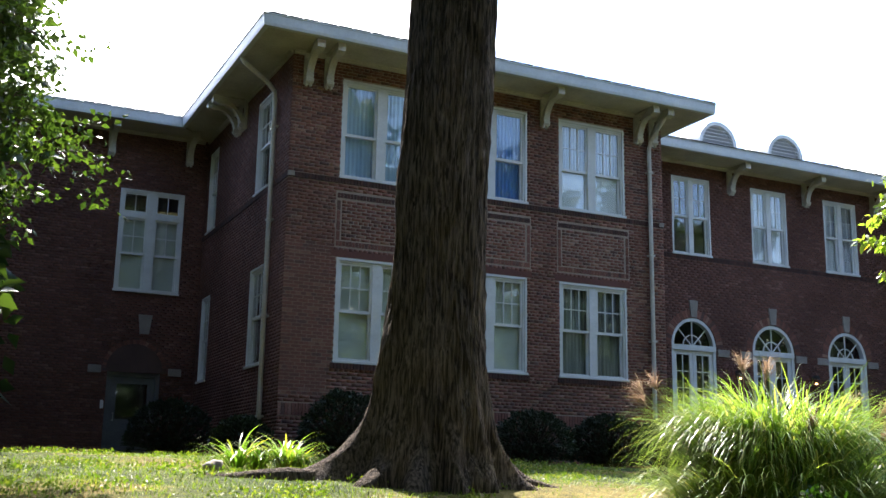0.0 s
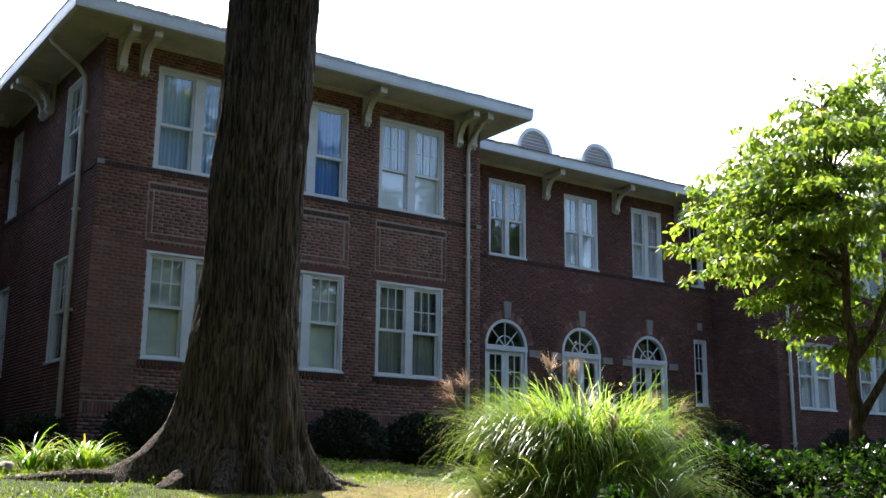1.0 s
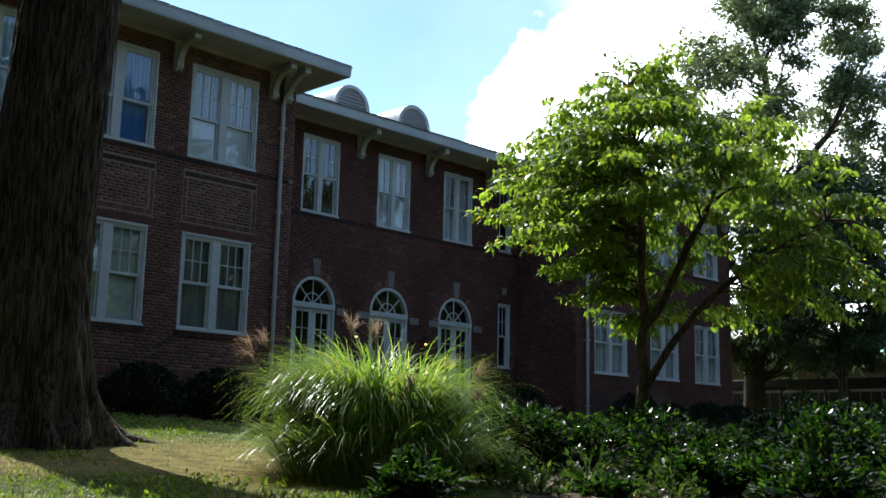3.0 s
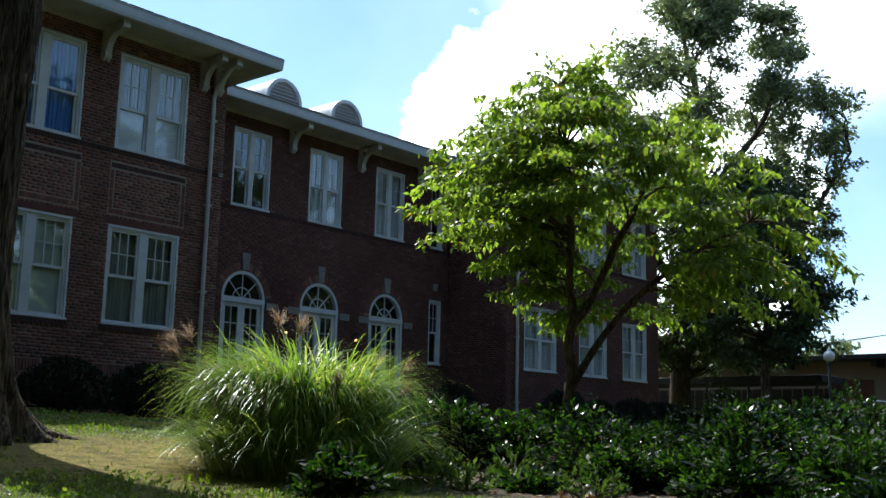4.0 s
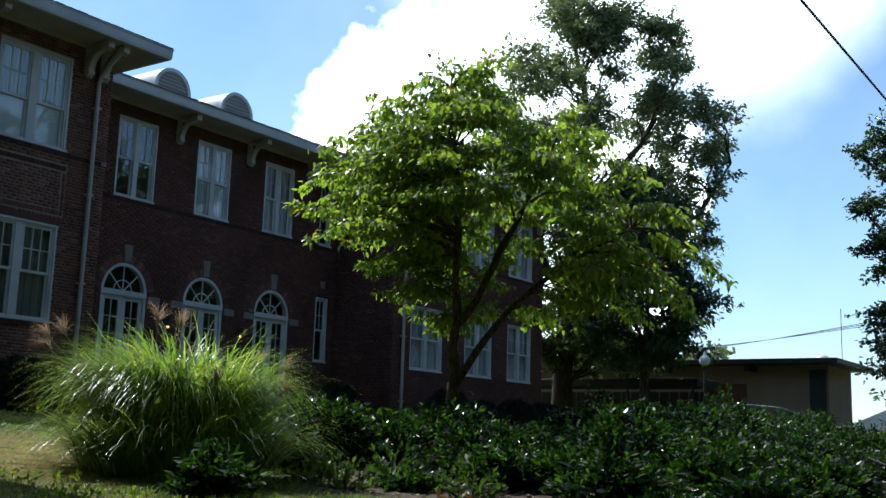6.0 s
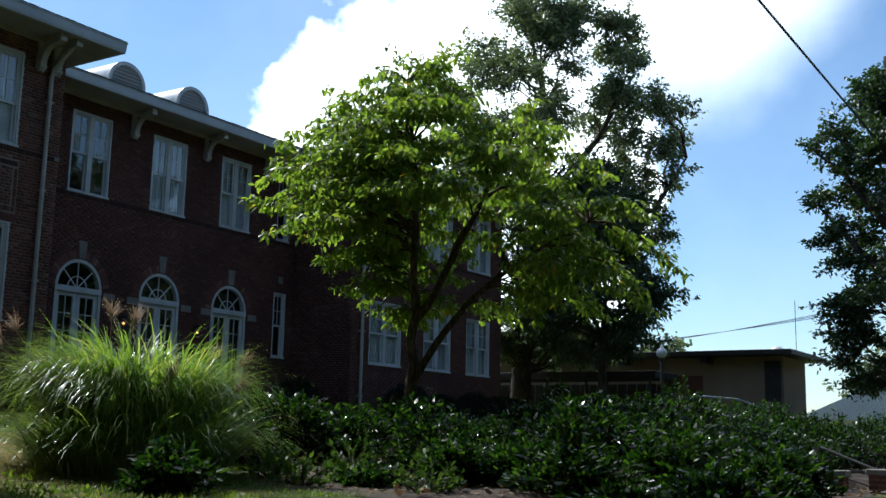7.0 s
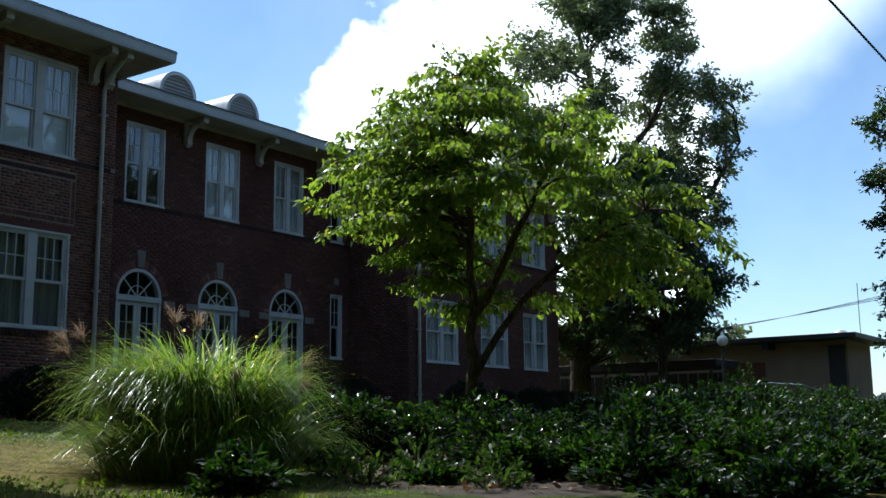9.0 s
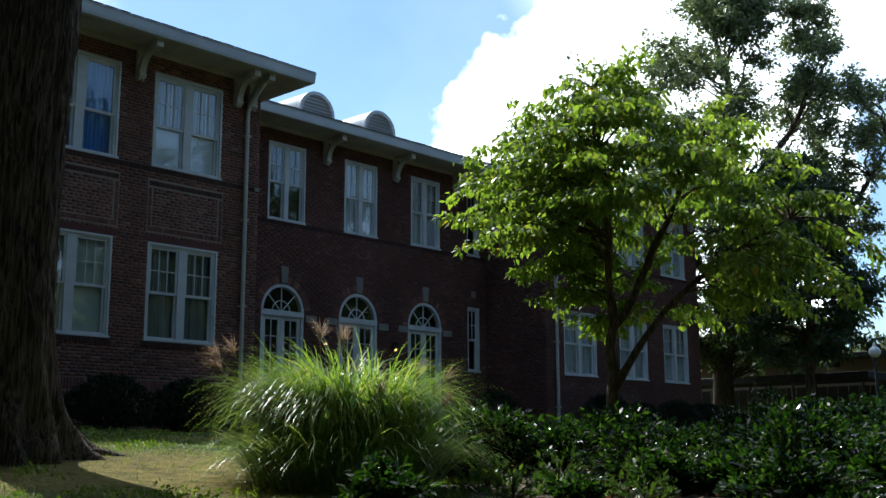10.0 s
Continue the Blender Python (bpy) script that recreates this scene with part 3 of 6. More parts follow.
def hip(name, x0, x1, y0, y1, pitch=0.3):
    bm = bmesh.new()
    h = min(x1 - x0, y1 - y0) / 2
    z = EAVE + 0.01
    a = [bm.verts.new(p) for p in ((x0, y0, z), (x1, y0, z), (x1, y1, z), (x0, y1, z))]
    if x1 - x0 > y1 - y0:
        r = [bm.verts.new((x0 + h, (y0 + y1) / 2, z + h * pitch)), bm.verts.new((x1 - h, (y0 + y1) / 2, z + h * pitch))]
        fs = ((a[0], a[1], r[1], r[0]), (a[1], a[2], r[1]), (a[2], a[3], r[0], r[1]), (a[3], a[0], r[0]))
    else:
        r = [bm.verts.new(((x0 + x1) / 2, y0 + h, z + h * pitch)), bm.verts.new(((x0 + x1) / 2, y1 - h, z + h * pitch))]
        fs = ((a[0], a[1], r[0]), (a[1], a[2], r[1], r[0]), (a[2], a[3], r[1]), (a[3], a[0], r[0], r[1]))
    for f in fs:
        bm.faces.new(f)
    bm.faces.new(a[::-1])
    # butt ends of the roofing along the front edge
    x = x0 + 0.1
    while x < x1 - 0.2:
        w = random.uniform(0.24, 0.42)
        box(bm, AXES, x, x + w - 0.03, y0 - 0.03, y0 + 0.1, z - 0.005, z + random.uniform(0.008, 0.02))
        x += w
    tagged(part(name, bm, SHINGLE), "low hipped grey roof", "roof", kind="structure")


hip("roof_wing", 5.26, 16.27, 19.02, 36.5)
hip("roof_recess", 10.8, 31.0, 21.5, 36.8)
hip("roof_east", 25.5, 36.7, 19.12, 36.5)
hip("roof_west", -14.5, 10.8, 26.12, 36.9)


def frieze(face, u0, u1, parent_label):
    bm = bmesh.new()
    box(bm, face, u0, u1, 0.004, 0.05, TOP - 0.1, TOP - 0.021)
    box(bm, face, u0, u1, 0.05, 0.085, TOP - 0.05, TOP - 0.021)
    tagged(part("trim", bm, CREAM), parent_label, "trim", kind="structure")


frieze(FRONT, 6.2, 15.4, "painted moulding under the soffit of the wing")
frieze(RECESS, 15.42, 26.5, "painted moulding under the soffit of the middle part")
frieze(EAST, 26.5, 35.75, "painted moulding under the soffit of the far wing")
frieze(SIDE, 20.01, 27.0, "painted moulding under the soffit of the side wall")
frieze(WEST, -14, 6.1, "painted moulding under the soffit of the back part")


def bracket(face, u, width=0.145):
    """A scrolled timber eave bracket: a back plate, an S-curved arm and a stepped head under the soffit."""
    b = thing("eave_bracket", face.p(u, 0.0, 9.270), "cream-painted scrolled wooden bracket under the eave", "bracket", "eave brackets")
    turned = Face(face.p(u, 0, 0), face.n, face.u)
    top = TOP - 0.024
    lower, upper = [], []
    for i in range(15):
        k = i / 14
        d = 0.1 + 0.6 * k ** 1.5
        z = 9.410 + 0.5 * math.sin(k * math.pi / 2)
        th = 0.068 + 0.02 * math.cos(k * 2 * math.pi)
        lower.append((d + th * (1 - k) * 0.9, z - th * k * 1.2))
        upper.append((d - th * (1 - k) * 1.0, z + th * k * 1.1))
    bm = bmesh.new()
    prism(bm, turned, lower + upper[::-1], -width / 2, width / 2)
    part("arm", bm, CREAM, b)
    bm = bmesh.new()
    prism(bm, turned, [(0.005, 9.310), (0.16, 9.310), (0.2, 9.350), (0.2, 9.400), (0.16, 9.430), (0.19, 9.490), (0.07, 9.530), (0.06, top), (0.005, top)], -width / 2 - 0.01, width / 2 + 0.01)
    part("foot", bm, CREAM, b)
    for s in (-0.045, 0.045):
        bm = bmesh.new()
        box(bm, turned, 0.06, 0.14, s - 0.02, s + 0.02, 9.260, 9.315)
        part("drop", bm, CREAM, b)
    bm = bmesh.new()
    prism(bm, turned, [(0.06, top - 0.03), (0.6, top - 0.03), (0.58, 9.870), (0.7, 9.810), (0.82, 9.850), (0.83, 9.930), (0.8, top), (0.06, top)], -width / 2 - 0.012, width / 2 + 0.012)
    part("head", bm, CREAM, b)
    return b


for u in (6.5, 6.94, 9.49, 12.11, 14.68, 15.1):
    bracket(FRONT, u)
for u in (19.6, 22.33, 25.0):
    bracket(RECESS, u)
for u in (26.9, 29.85, 32.7, 35.3):
    bracket(EAST, u)
for u in (23.9, 23.45):
    bracket(SIDE, u)
for u in (3.74, 5.7, 1.0, -1.8):
    bracket(WEST, u)


# ---- windows and doors ----
COUNT = {"window": 0, "door": 0}


def ring(bm, face, u0, u1, z0, z1, d0, d1, w, wb=None):
    wb = wb or w
    box(bm, face, u0, u0 + w, d0, d1, z0, z1)
    box(bm, face, u1 - w, u1, d0, d1, z0, z1)
    box(bm, face, u0 + w, u1 - w, d0, d1, z1 - w, z1)
    box(bm, face, u0 + w, u1 - w, d0, d1, z0, z0 + wb)


def pane(face, u0, u1, z0, z1, d, parent):
    bm = bmesh.new()
    box(bm, face, u0, u1, d - 0.003, d + 0.003, z0, z1)
    g = part("pane", bm, GLASS, parent)
    g.visible_shadow = False
    return g


def sash(face, u0, u1, z0, z1, d, cols, rows, parent, w=0.045):
    bm = bmesh.new()
    ring(bm, face, u0, u1, z0, z1, d - 0.02, d + 0.02, w, w * 1.3)
    s = part("sash", bm, WHITE, parent)
    pane(face, u0 + w - 0.005, u1 - w + 0.005, z0 + w * 1.3 - 0.005, z1 - w + 0.005, d, s)
    for i in range(1, cols):
        bm = bmesh.new()
        c = u0 + w + (u1 - u0 - 2 * w) * i / cols
        box(bm, face, c - 0.011, c + 0.011, d - 0.014, d + 0.016, z0 + w, z1 - w)
        part("muntin", bm, WHITE, s)
    for j in range(1, rows):
        bm = bmesh.new()
        c = z0 + w + (z1 - z0 - 2 * w) * j / rows
        box(bm, face, u0 + w, u1 - w, d - 0.013, d + 0.015, c - 0.011, c + 0.011)
        part("muntin", bm, WHITE, s)
    return s


def hanging(face, u0, u1, z0, z1, d, mat, parent, name, folds=0.0):
    """A shade or curtain: a thin sheet with folds."""
    bm = bmesh.new()
    k = 40 if folds else 2
    cols = []
    for i in range(k + 1):
        u = u0 + (u1 - u0) * i / k
        dd = d + folds * (math.sin(i * 1.3) + 0.6 * math.sin(i * 0.7 + u0 * 9))
        cols.append([bm.verts.new(face.p(u, dd + e, z)) for e, z in ((0, z0), (0, z1), (-0.004, z1), (-0.004, z0))])
    for a, b in zip(cols, cols[1:]):
        for q in range(4):
            bm.faces.new((a[q], b[q], b[(q + 1) % 4], a[(q + 1) % 4]))
    return part(name, bm, mat, parent)


def window(face, u0, u1, z0, z1, label, units=2, cols=3, rows=2, shade=None, shade_to=(0.5, 0.5), curtain=None, mid=0.2, edge=0.09, transom=False, split=0.5):
    """A timber window of double-hung sashes side by side in one frame set into the wall."""
    COUNT["window"] += 1
    w = thing(f"window_{COUNT['window']}", face.p((u0 + u1) / 2, 0, z0), label, "window", kind="structure")
    bm = bmesh.new()
    ring(bm, face, u0, u1, z0, z1, -0.16, -0.03, edge)
    ring(bm, face, u0 - 0.002, u1 + 0.002, z0 - 0.002, z1 + 0.002, -0.029, 0.004, 0.05)
    part("window_frame", bm, WHITE, w)
    bm = bmesh.new()
    box(bm, face, u0 - 0.02, u1 + 0.02, -0.16, 0.045, z0 - 0.004, z0 + 0.05, 0.008)
    part("window_sill", bm, WHITE, w)
    tz = z1
    if transom:
        tz = z1 - 0.75
        bm = bmesh.new()
        box(bm, face, u0 + edge, u1 - edge, -0.15, -0.02, tz, tz + 0.13)
        part("transom_bar", bm, WHITE, w)
    inner = (u1 - u0 - 2 * edge - (units - 1) * mid) / units
    for i in range(units):
        a = u0 + edge + i * (inner + mid)
        b = a + inner
        if i:
            bm = bmesh.new()
            box(bm, face, a - mid, a, -0.15, -0.02, z0 + 0.05, tz - (0 if transom else edge))
            part("mullion", bm, WHITE, w)
            if transom:
                bm = bmesh.new()
                box(bm, face, a - mid, a, -0.15, -0.02, tz + 0.13, z1 - edge)
                part("mullion", bm, WHITE, w)
        top = tz - (0 if transom else edge)
        half = z0 + 0.05 + (top - z0 - 0.05) * split
        sash(face, a, b, half - 0.02, top, -0.07, cols, rows, w)
        sash(face, a, b, z0 + 0.05, half + 0.025, -0.112, 1, 1, w)
        if transom:
            sash(face, a, b, tz + 0.13, z1 - edge, -0.08, cols, 1, w)
        if shade:
            k = shade_to[i % len(shade_to)]
            hanging(face, a - 0.02, b + 0.02, z0 + 0.05, z0 + (z1 - z0) * k, -0.145, shade, w, "shade")
        if curtain:
            hanging(face, a - 0.02, b + 0.02, z0 + 0.05, z1 - 0.05, -0.185, curtain, w, "curtain", 0.01)
    return w


TXT_U = "white double-hung timber window with shades and net curtains"
TXT_L = "white double-hung timber window with sage green shades"
for i, (a, b) in enumerate(BAYS):
    if i < 2:
        window(FRONT, a, b, *UPPER, "white one-over-one timber window with blue curtains", cols=1, rows=1, curtain=(CURTAIN_PALE_BLUE, CURTAIN_BLUE)[i], split=0.45)
    else:
        window(FRONT, a, b, *UPPER, TXT_U, shade=BLIND, shade_to=(0.46, 0.45), curtain=CURTAIN, split=0.45)
    window(FRONT, a, b, *LOWER, TXT_L if i < 2 else "white double-hung timber window with dark panes", shade=BLIND_GREEN if i < 2 else None, shade_to=((0.95, 0.95), (0.94, 0.94), (0.5, 0.5))[i], curtain=CURTAIN_GREY if i == 2 else None)
for i, (a, b) in enumerate(RW):
    window(RECESS, a, b, 7.44, 9.6, "narrow white timber window with paired sashes", cols=2, curtain=CURTAIN if i else None, mid=0.15, edge=0.08)
window(RECESS, *NARROW, 3.75, 5.8, "slim white timber sash window", units=1, cols=2, edge=0.07)
window(RECESS, *NARROW, 7.44, 9.6, "slim white timber sash window", units=1, cols=2, edge=0.07)
for i, (a, b) in enumerate(EB):
    for zz in (UPPER, LOWER):
        window(EAST, a, b, zz[0] - 0.06, zz[1] - 0.12, "white double-hung timber window of the far wing", cols=2, curtain=CURTAIN, mid=0.17)
for a, b in SW:
    for zz in (UPPER, LOWER):
        window(SIDE, a, b, *zz, "white timber sash window in shade", units=1, cols=3)
window(WEST, 4.06, 5.66, 5.89, 8.53, "tall white landing window with transom lights", cols=2, transom=True, mid=0.2, shade=BLIND_GREEN, shade_to=(0.72, 0.72))


def arched_door(face, u0, u1, z0, spring, z1, label):
    """French doors under a fanlight with a spoked glazing pattern."""
    COUNT["door"] += 1
    dr = thing(f"door_{COUNT['door']}", face.p((u0 + u1) / 2, 0, z0), label, "door", kind="structure")
    c, r, e = (u0 + u1) / 2, (u1 - u0) / 2, 0.085
    rise = z1 - spring
    bm = bmesh.new()
    box(bm, face, u0, u0 + e, -0.16, -0.01, z0, spring)
    box(bm, face, u1 - e, u1, -0.16, -0.01, z0, spring)
    part("jamb", bm, WHITE, dr)
    bm = bmesh.new()
    k = 28
    arc = lambda rr, rz: [(c - rr * math.cos(math.pi * i / k), spring + rz * math.sin(math.pi * i / k)) for i in range(k + 1)]
    outer, inner = arc(r, rise), arc(r - e, rise - e)
    for i in range(k):
        prism(bm, face, [outer[i], outer[i + 1], inner[i + 1], inner[i]], -0.16, -0.005)
    bmesh.ops.remove_doubles(bm, verts=bm.verts, dist=1e-4)
    part("arch_frame", bm, WHITE, dr)
    bm = bmesh.new()
    box(bm, face, u0 + 0.01, u1 - 0.01, -0.15, 0.015, spring - 0.11, spring + 0.03)
    part("transom_bar", bm, WHITE, dr)
    bm = bmesh.new()
    for rr, rz in ((0.42 * r, 0.42 * rise),):
        o2, i2 = arc(rr, rz), arc(rr - 0.022, rz - 0.022)
        for i in range(k):
            prism(bm, face, [o2[i], o2[i + 1], i2[i + 1], i2[i]], -0.1, -0.06)
    for ang in (45, 90, 135):
        a = radians(ang)
        s, q = Vector((math.cos(a), math.sin(a))), Vector((-math.sin(a), math.cos(a))) * 0.012
        p0, p1 = Vector((c, spring)), Vector((c + s.x * (r - e * 0.7), spring + s.y * (rise - e * 0.7)))
        prism(bm, face, [tuple(p0 - q), tuple(p1 - q), tuple(p1 + q), tuple(p0 + q)], -0.098, -0.062)
    fan = part("fanlight_bars", bm, WHITE, dr)
    bm = bmesh.new()
    prism(bm, face, [(c - r + 0.05, spring), *arc(r - 0.05, rise - 0.05), (c + r - 0.05, spring)][1:-1], -0.083, -0.077)
    g = part("pane", bm, GLASS, fan)
    g.visible_shadow = False
    for a, b in ((u0 + e, c - 0.004), (c + 0.004, u1 - e)):
        z = spring - 0.11
        bm = bmesh.new()
        ring(bm, face, a, b, z0, z, -0.11, -0.06, 0.11, 0.3)
        leaf = part("door_leaf", bm, WHITE, dr)
        pane(face, a + 0.1, b - 0.1, z0 + 0.28, z - 0.1, -0.085, leaf)
        for i in range(1, 5):
            bm = bmesh.new()
            zz = z0 + 0.3 + (z - 0.41 - z0) * i / 5
            box(bm, face, a + 0.11, b - 0.11, -0.1, -0.07, zz - 0.011, zz + 0.011)
            part("muntin", bm, WHITE, leaf)
        bm = bmesh.new()
        box(bm, face, (a + b) / 2 - 0.011, (a + b) / 2 + 0.011, -0.101, -0.069, z0 + 0.3, z - 0.11)
        part("muntin", bm, WHITE, leaf)
    return dr


for i, (a, b) in enumerate(ARCHES):
    arched_door(RECESS, a, b, FLOOR, 5.0, 5.75, "white French doors under a spoked arched fanlight")


def stone(face, outline, d, label, name="trim"):
    bm = bmesh.new()
    prism(bm, face, outline, -0.02, d)
    return tagged(part(name, bm, STONE), label, "stone trim", kind="structure")


for a, b in ARCHES:
    c = (a + b) / 2
    stone(RECESS, [(c - 0.09, 5.77), (c + 0.09, 5.77), (c + 0.14, 6.22), (c - 0.14, 6.22)], 0.05, "pale limestone keystone over an arch")
    stone(RECESS, [(b + 0.04, 4.78), (b + 0.42, 4.78), (b + 0.42, 4.97), (b + 0.04, 4.97)], 0.04, "pale limestone impost block")
    if a > 18:
        stone(RECESS, [(a - 0.42, 4.78), (a - 0.04, 4.78), (a - 0.04, 4.97), (a - 0.42, 4.97)], 0.04, "pale limestone impost block")
stone(RECESS, [(25.78, 6.1), (25.98, 6.1), (25.98, 6.32), (25.78, 6.32)], 0.03, "small pale limestone block")
stone(WEST, [(4.78, 4.86), (5.0, 4.86), (5.06, 5.34), (4.72, 5.34)], 0.05, "shaded limestone keystone")
stone(WEST, [(3.62, 3.86), (3.93, 3.86), (3.93, 4.04), (3.62, 4.04)], 0.04, "shaded limestone impost block")
stone(WEST, [(5.54, 3.86), (5.86, 3.86), (5.86, 4.04), (5.54, 4.04)], 0.04, "shaded limestone impost block")
for x in (6.2, 15.28):
    stone(FRONT, [(x - 0.015, 7.36), (x + 0.12, 7.36), (x + 0.12, 7.46), (x - 0.015, 7.46)], 0.045, "small pale corner stone in the belt course")


def side_door():
    COUNT["door"] += 1
    d = thing(f"door_{COUNT['door']}", WEST.p(4.72, 0, GROUND), "grey-painted glazed door in deep shade", "door", kind="structure")
    bm = bmesh.new()
    ring(bm, WEST, 4.08, 5.36, GROUND - 0.09, 3.9, -0.2, -0.06, 0.09)
    part("door_frame", bm, DOOR_GREY, d)
    bm = bmesh.new()
    u0, u1, z0, z1 = 4.18, 5.26, GROUND + 0.02, 3.8
    ring(bm, WEST, u0, u1, z0, z1, -0.16, -0.11, 0.17, 1.05)
    leaf = part("door_leaf", bm, DOOR_GREY, d)
    pane(WEST, u0 + 0.16, u1 - 0.16, z0 + 1.03, z1 - 0.16, -0.135, leaf)
    bm = bmesh.new()
    tube(bm, [WEST.p(4.3, -0.06, z0 + 1.0), WEST.p(4.3, -0.06, z0 + 1.2)], 0.013)
    box(bm, WEST, 4.28, 4.32, -0.112, -0.05, z0 + 1.0, z0 + 1.03)
    box(bm, WEST, 4.28, 4.32, -0.112, -0.05, z0 + 1.17, z0 + 1.2)
    part("door_handle", bm, STEEL, leaf, "steel pull handle")
    bm = bmesh.new()
    box(bm, WEST, 3.97, 4.05, 0.002, 0.012, 3.0, 3.2)
    tagged(part("notice", bm, BLIND), "small pale notice on the wall beside the door", "sign")


side_door()


def downspout(face, u, label, start):
    d = thing("downspout", face.p(u, 0.09, GROUND), label, "downspout", "downspouts")
    bm = bmesh.new()
    tube(bm, [*start, face.p(u, 0.09, 9.2), face.p(u, 0.09, 5.0), face.p(u, 0.09, GROUND)], 0.052, 10)
    part("pipe", bm, CREAM, d)
    for z in (8.6, 6.6, 4.6, 2.6):
        bm = bmesh.new()
        box(bm, face, u - 0.07, u + 0.07, 0.0, 0.148, z, z + 0.045)
        part("strap", bm, CREAM, d)


downspout(SIDE, 20.9, "cream-painted metal downspout at the brick corner", [(5.36, 20.9, TOP - 0.03), (5.4, 20.88, TOP - 0.12), (5.95, 20.9, 9.55), (6.09, 20.92, 9.4)])
downspout(FRONT, 14.98, "cream-painted metal downspout on the brick front", [(15.1, 19.22, TOP - 0.03), (15.08, 19.3, TOP - 0.12), (14.99, 19.85, 9.4)])
downspout(EAST, 26.95, "cream-painted metal downspout on the far wing", [(26.95, 19.3, TOP - 0.03), (26.95, 19.4, TOP - 0.12), (26.95, 19.95, 9.4)])


def roof_vent(x, y):
    v = thing("roof_vent", (x, y, EAVE), "rounded white louvred roof vent", "roof vent", "roof vents")
    f = Face((x, y, 0), (1, 0, 0), (0, -1, 0))
    zb, r, k = EAVE + 0.05, 0.64, 24
    arc = lambda rr: [(-rr * math.cos(math.pi * i / k), zb + 0.3 + (rr) * math.sin(math.pi * i / k)) for i in range(k + 1)]
    bm = bmesh.new()
    o, q = [(-r, zb)] + arc(r) + [(r, zb)], [(-r + 0.1, zb)] + arc(r - 0.1) + [(r - 0.1, zb)]
    for i in range(len(o) - 1):
        prism(bm, f, [o[i], o[i + 1], q[i + 1], q[i]], -0.1, 0.03)
    part("rim", bm, WHITE, v)
    bm = bmesh.new()
    prism(bm, f, o, -1.6, -0.1)
    part("hood", bm, FASCIA, v)
    for i in range(8):
        z = zb + 0.1 + 0.1 * i
        h = r - 0.1 if z < zb + 0.3 else math.sqrt(max(0, (r - 0.1) ** 2 - (z - zb - 0.3) ** 2))
        if h > 0.08:
            bm = bmesh.new()
            vs = [bm.verts.new(f.p(u, d, zz)) for u in (-h, h) for d, zz in ((-0.09, z + 0.05), (-0.01, z), (-0.01, z + 0.015), (-0.09, z + 0.065))]
            for a in range(4):
                bm.faces.new((vs[a], vs[(a + 1) % 4], vs[4 + (a + 1) % 4], vs[4 + a]))
            bm.faces.new(vs[:4])
            bm.faces.new(vs[4:])
            part("slat", bm, WHITE, v)


roof_vent(19.1, 22.3)
roof_vent(21.52, 22.3)


def wall_lamp(u, z):
    w = thing("wall_lantern", RECESS.p(u, 0.1, z), "small dark wall lantern with a lit amber bulb", "wall lamp", "wall lanterns")
    bm = bmesh.new()
    box(bm, RECESS, u - 0.05, u + 0.05, 0, 0.03, z - 0.1, z + 0.18)
    box(bm, RECESS, u - 0.015, u + 0.015, 0.03, 0.14, z + 0.12, z + 0.15)
    part("bracket", bm, DARK_METAL, w)
    bm = bmesh.new()
    prism(bm, RECESS, [(u - 0.08, z + 0.1), (u + 0.08, z + 0.1), (u + 0.02, z + 0.2), (u - 0.02, z + 0.2)], 0.06, 0.22)
    box(bm, RECESS, u - 0.06, u + 0.06, 0.08, 0.2, z - 0.16, z - 0.13)
    for a in (-0.055, 0.055):
        for d in (0.085, 0.195):
            box(bm, RECESS, u + a - 0.005, u + a + 0.005, d - 0.005, d + 0.005, z - 0.13, z + 0.1)
    part("cage", bm, DARK_METAL, w)
    bm = bmesh.new()
    bmesh.ops.create_uvsphere(bm, u_segments=10, v_segments=8, radius=0.035, matrix=Matrix.Translation(RECESS.p(u, 0.14, z - 0.02)))
    part("bulb", bm, BULB, w, "lit amber bulb", True)


wall_lamp(19.62, 4.25)
wall_lamp(22.3, 4.25)

# landing before the arched doors
bm = bmesh.new()
box(bm, AXES, 16.6, 25.2, 20.8, 22.5, GROUND - 0.2, FLOOR, 0.02)
box(bm, AXES, 19.4, 22.4, 20.45, 20.8, GROUND - 0.2, FLOOR - 0.2, 0.02)
box(bm, AXES, 19.4, 22.4, 20.1, 20.45, GROUND - 0.2, FLOOR - 0.4, 0.02)
tagged(part("landing", bm, CONCRETE), "grey concrete landing with steps", "landing", kind="structure")

# ---- brick trim courses ----
rowlock(FRONT, 6.2, 15.4, 7.335, 7.445, 0.03, BRICK_DARK, wall_front, "belt_course")
rowlock(FRONT, 6.2, 15.4, 2.62, 2.85, 0.025, BRICK, wall_front, "soldier_course", 0.0695)
rowlock(SIDE, 20.01, 27.1, 7.335, 7.445, 0.03, BRICK_DARK, wall_side, "belt_course")
rowlock(RECESS, 15.42, 26.48, 7.33, 7.436, 0.02, BRICK_DARK, wall_recess, "belt_course")
rowlock(EAST, 26.5, 35.75, 7.28, 7.386, 0.02, BRICK_DARK, wall_east, "belt_course")
for a, b in BAYS:
    rowlock(FRONT, a - 0.06, b + 0.06, 3.56, 3.672, 0.035, BRICK_DARK, wall_front, "brick_sill")
    bm = bmesh.new()
    box(bm, FRONT, a - 0.12, b + 0.12, -0.01, 0.008, 5.81, 5.955)
    part("lintel", bm, LINTEL, wall_front, "smooth red lintel")
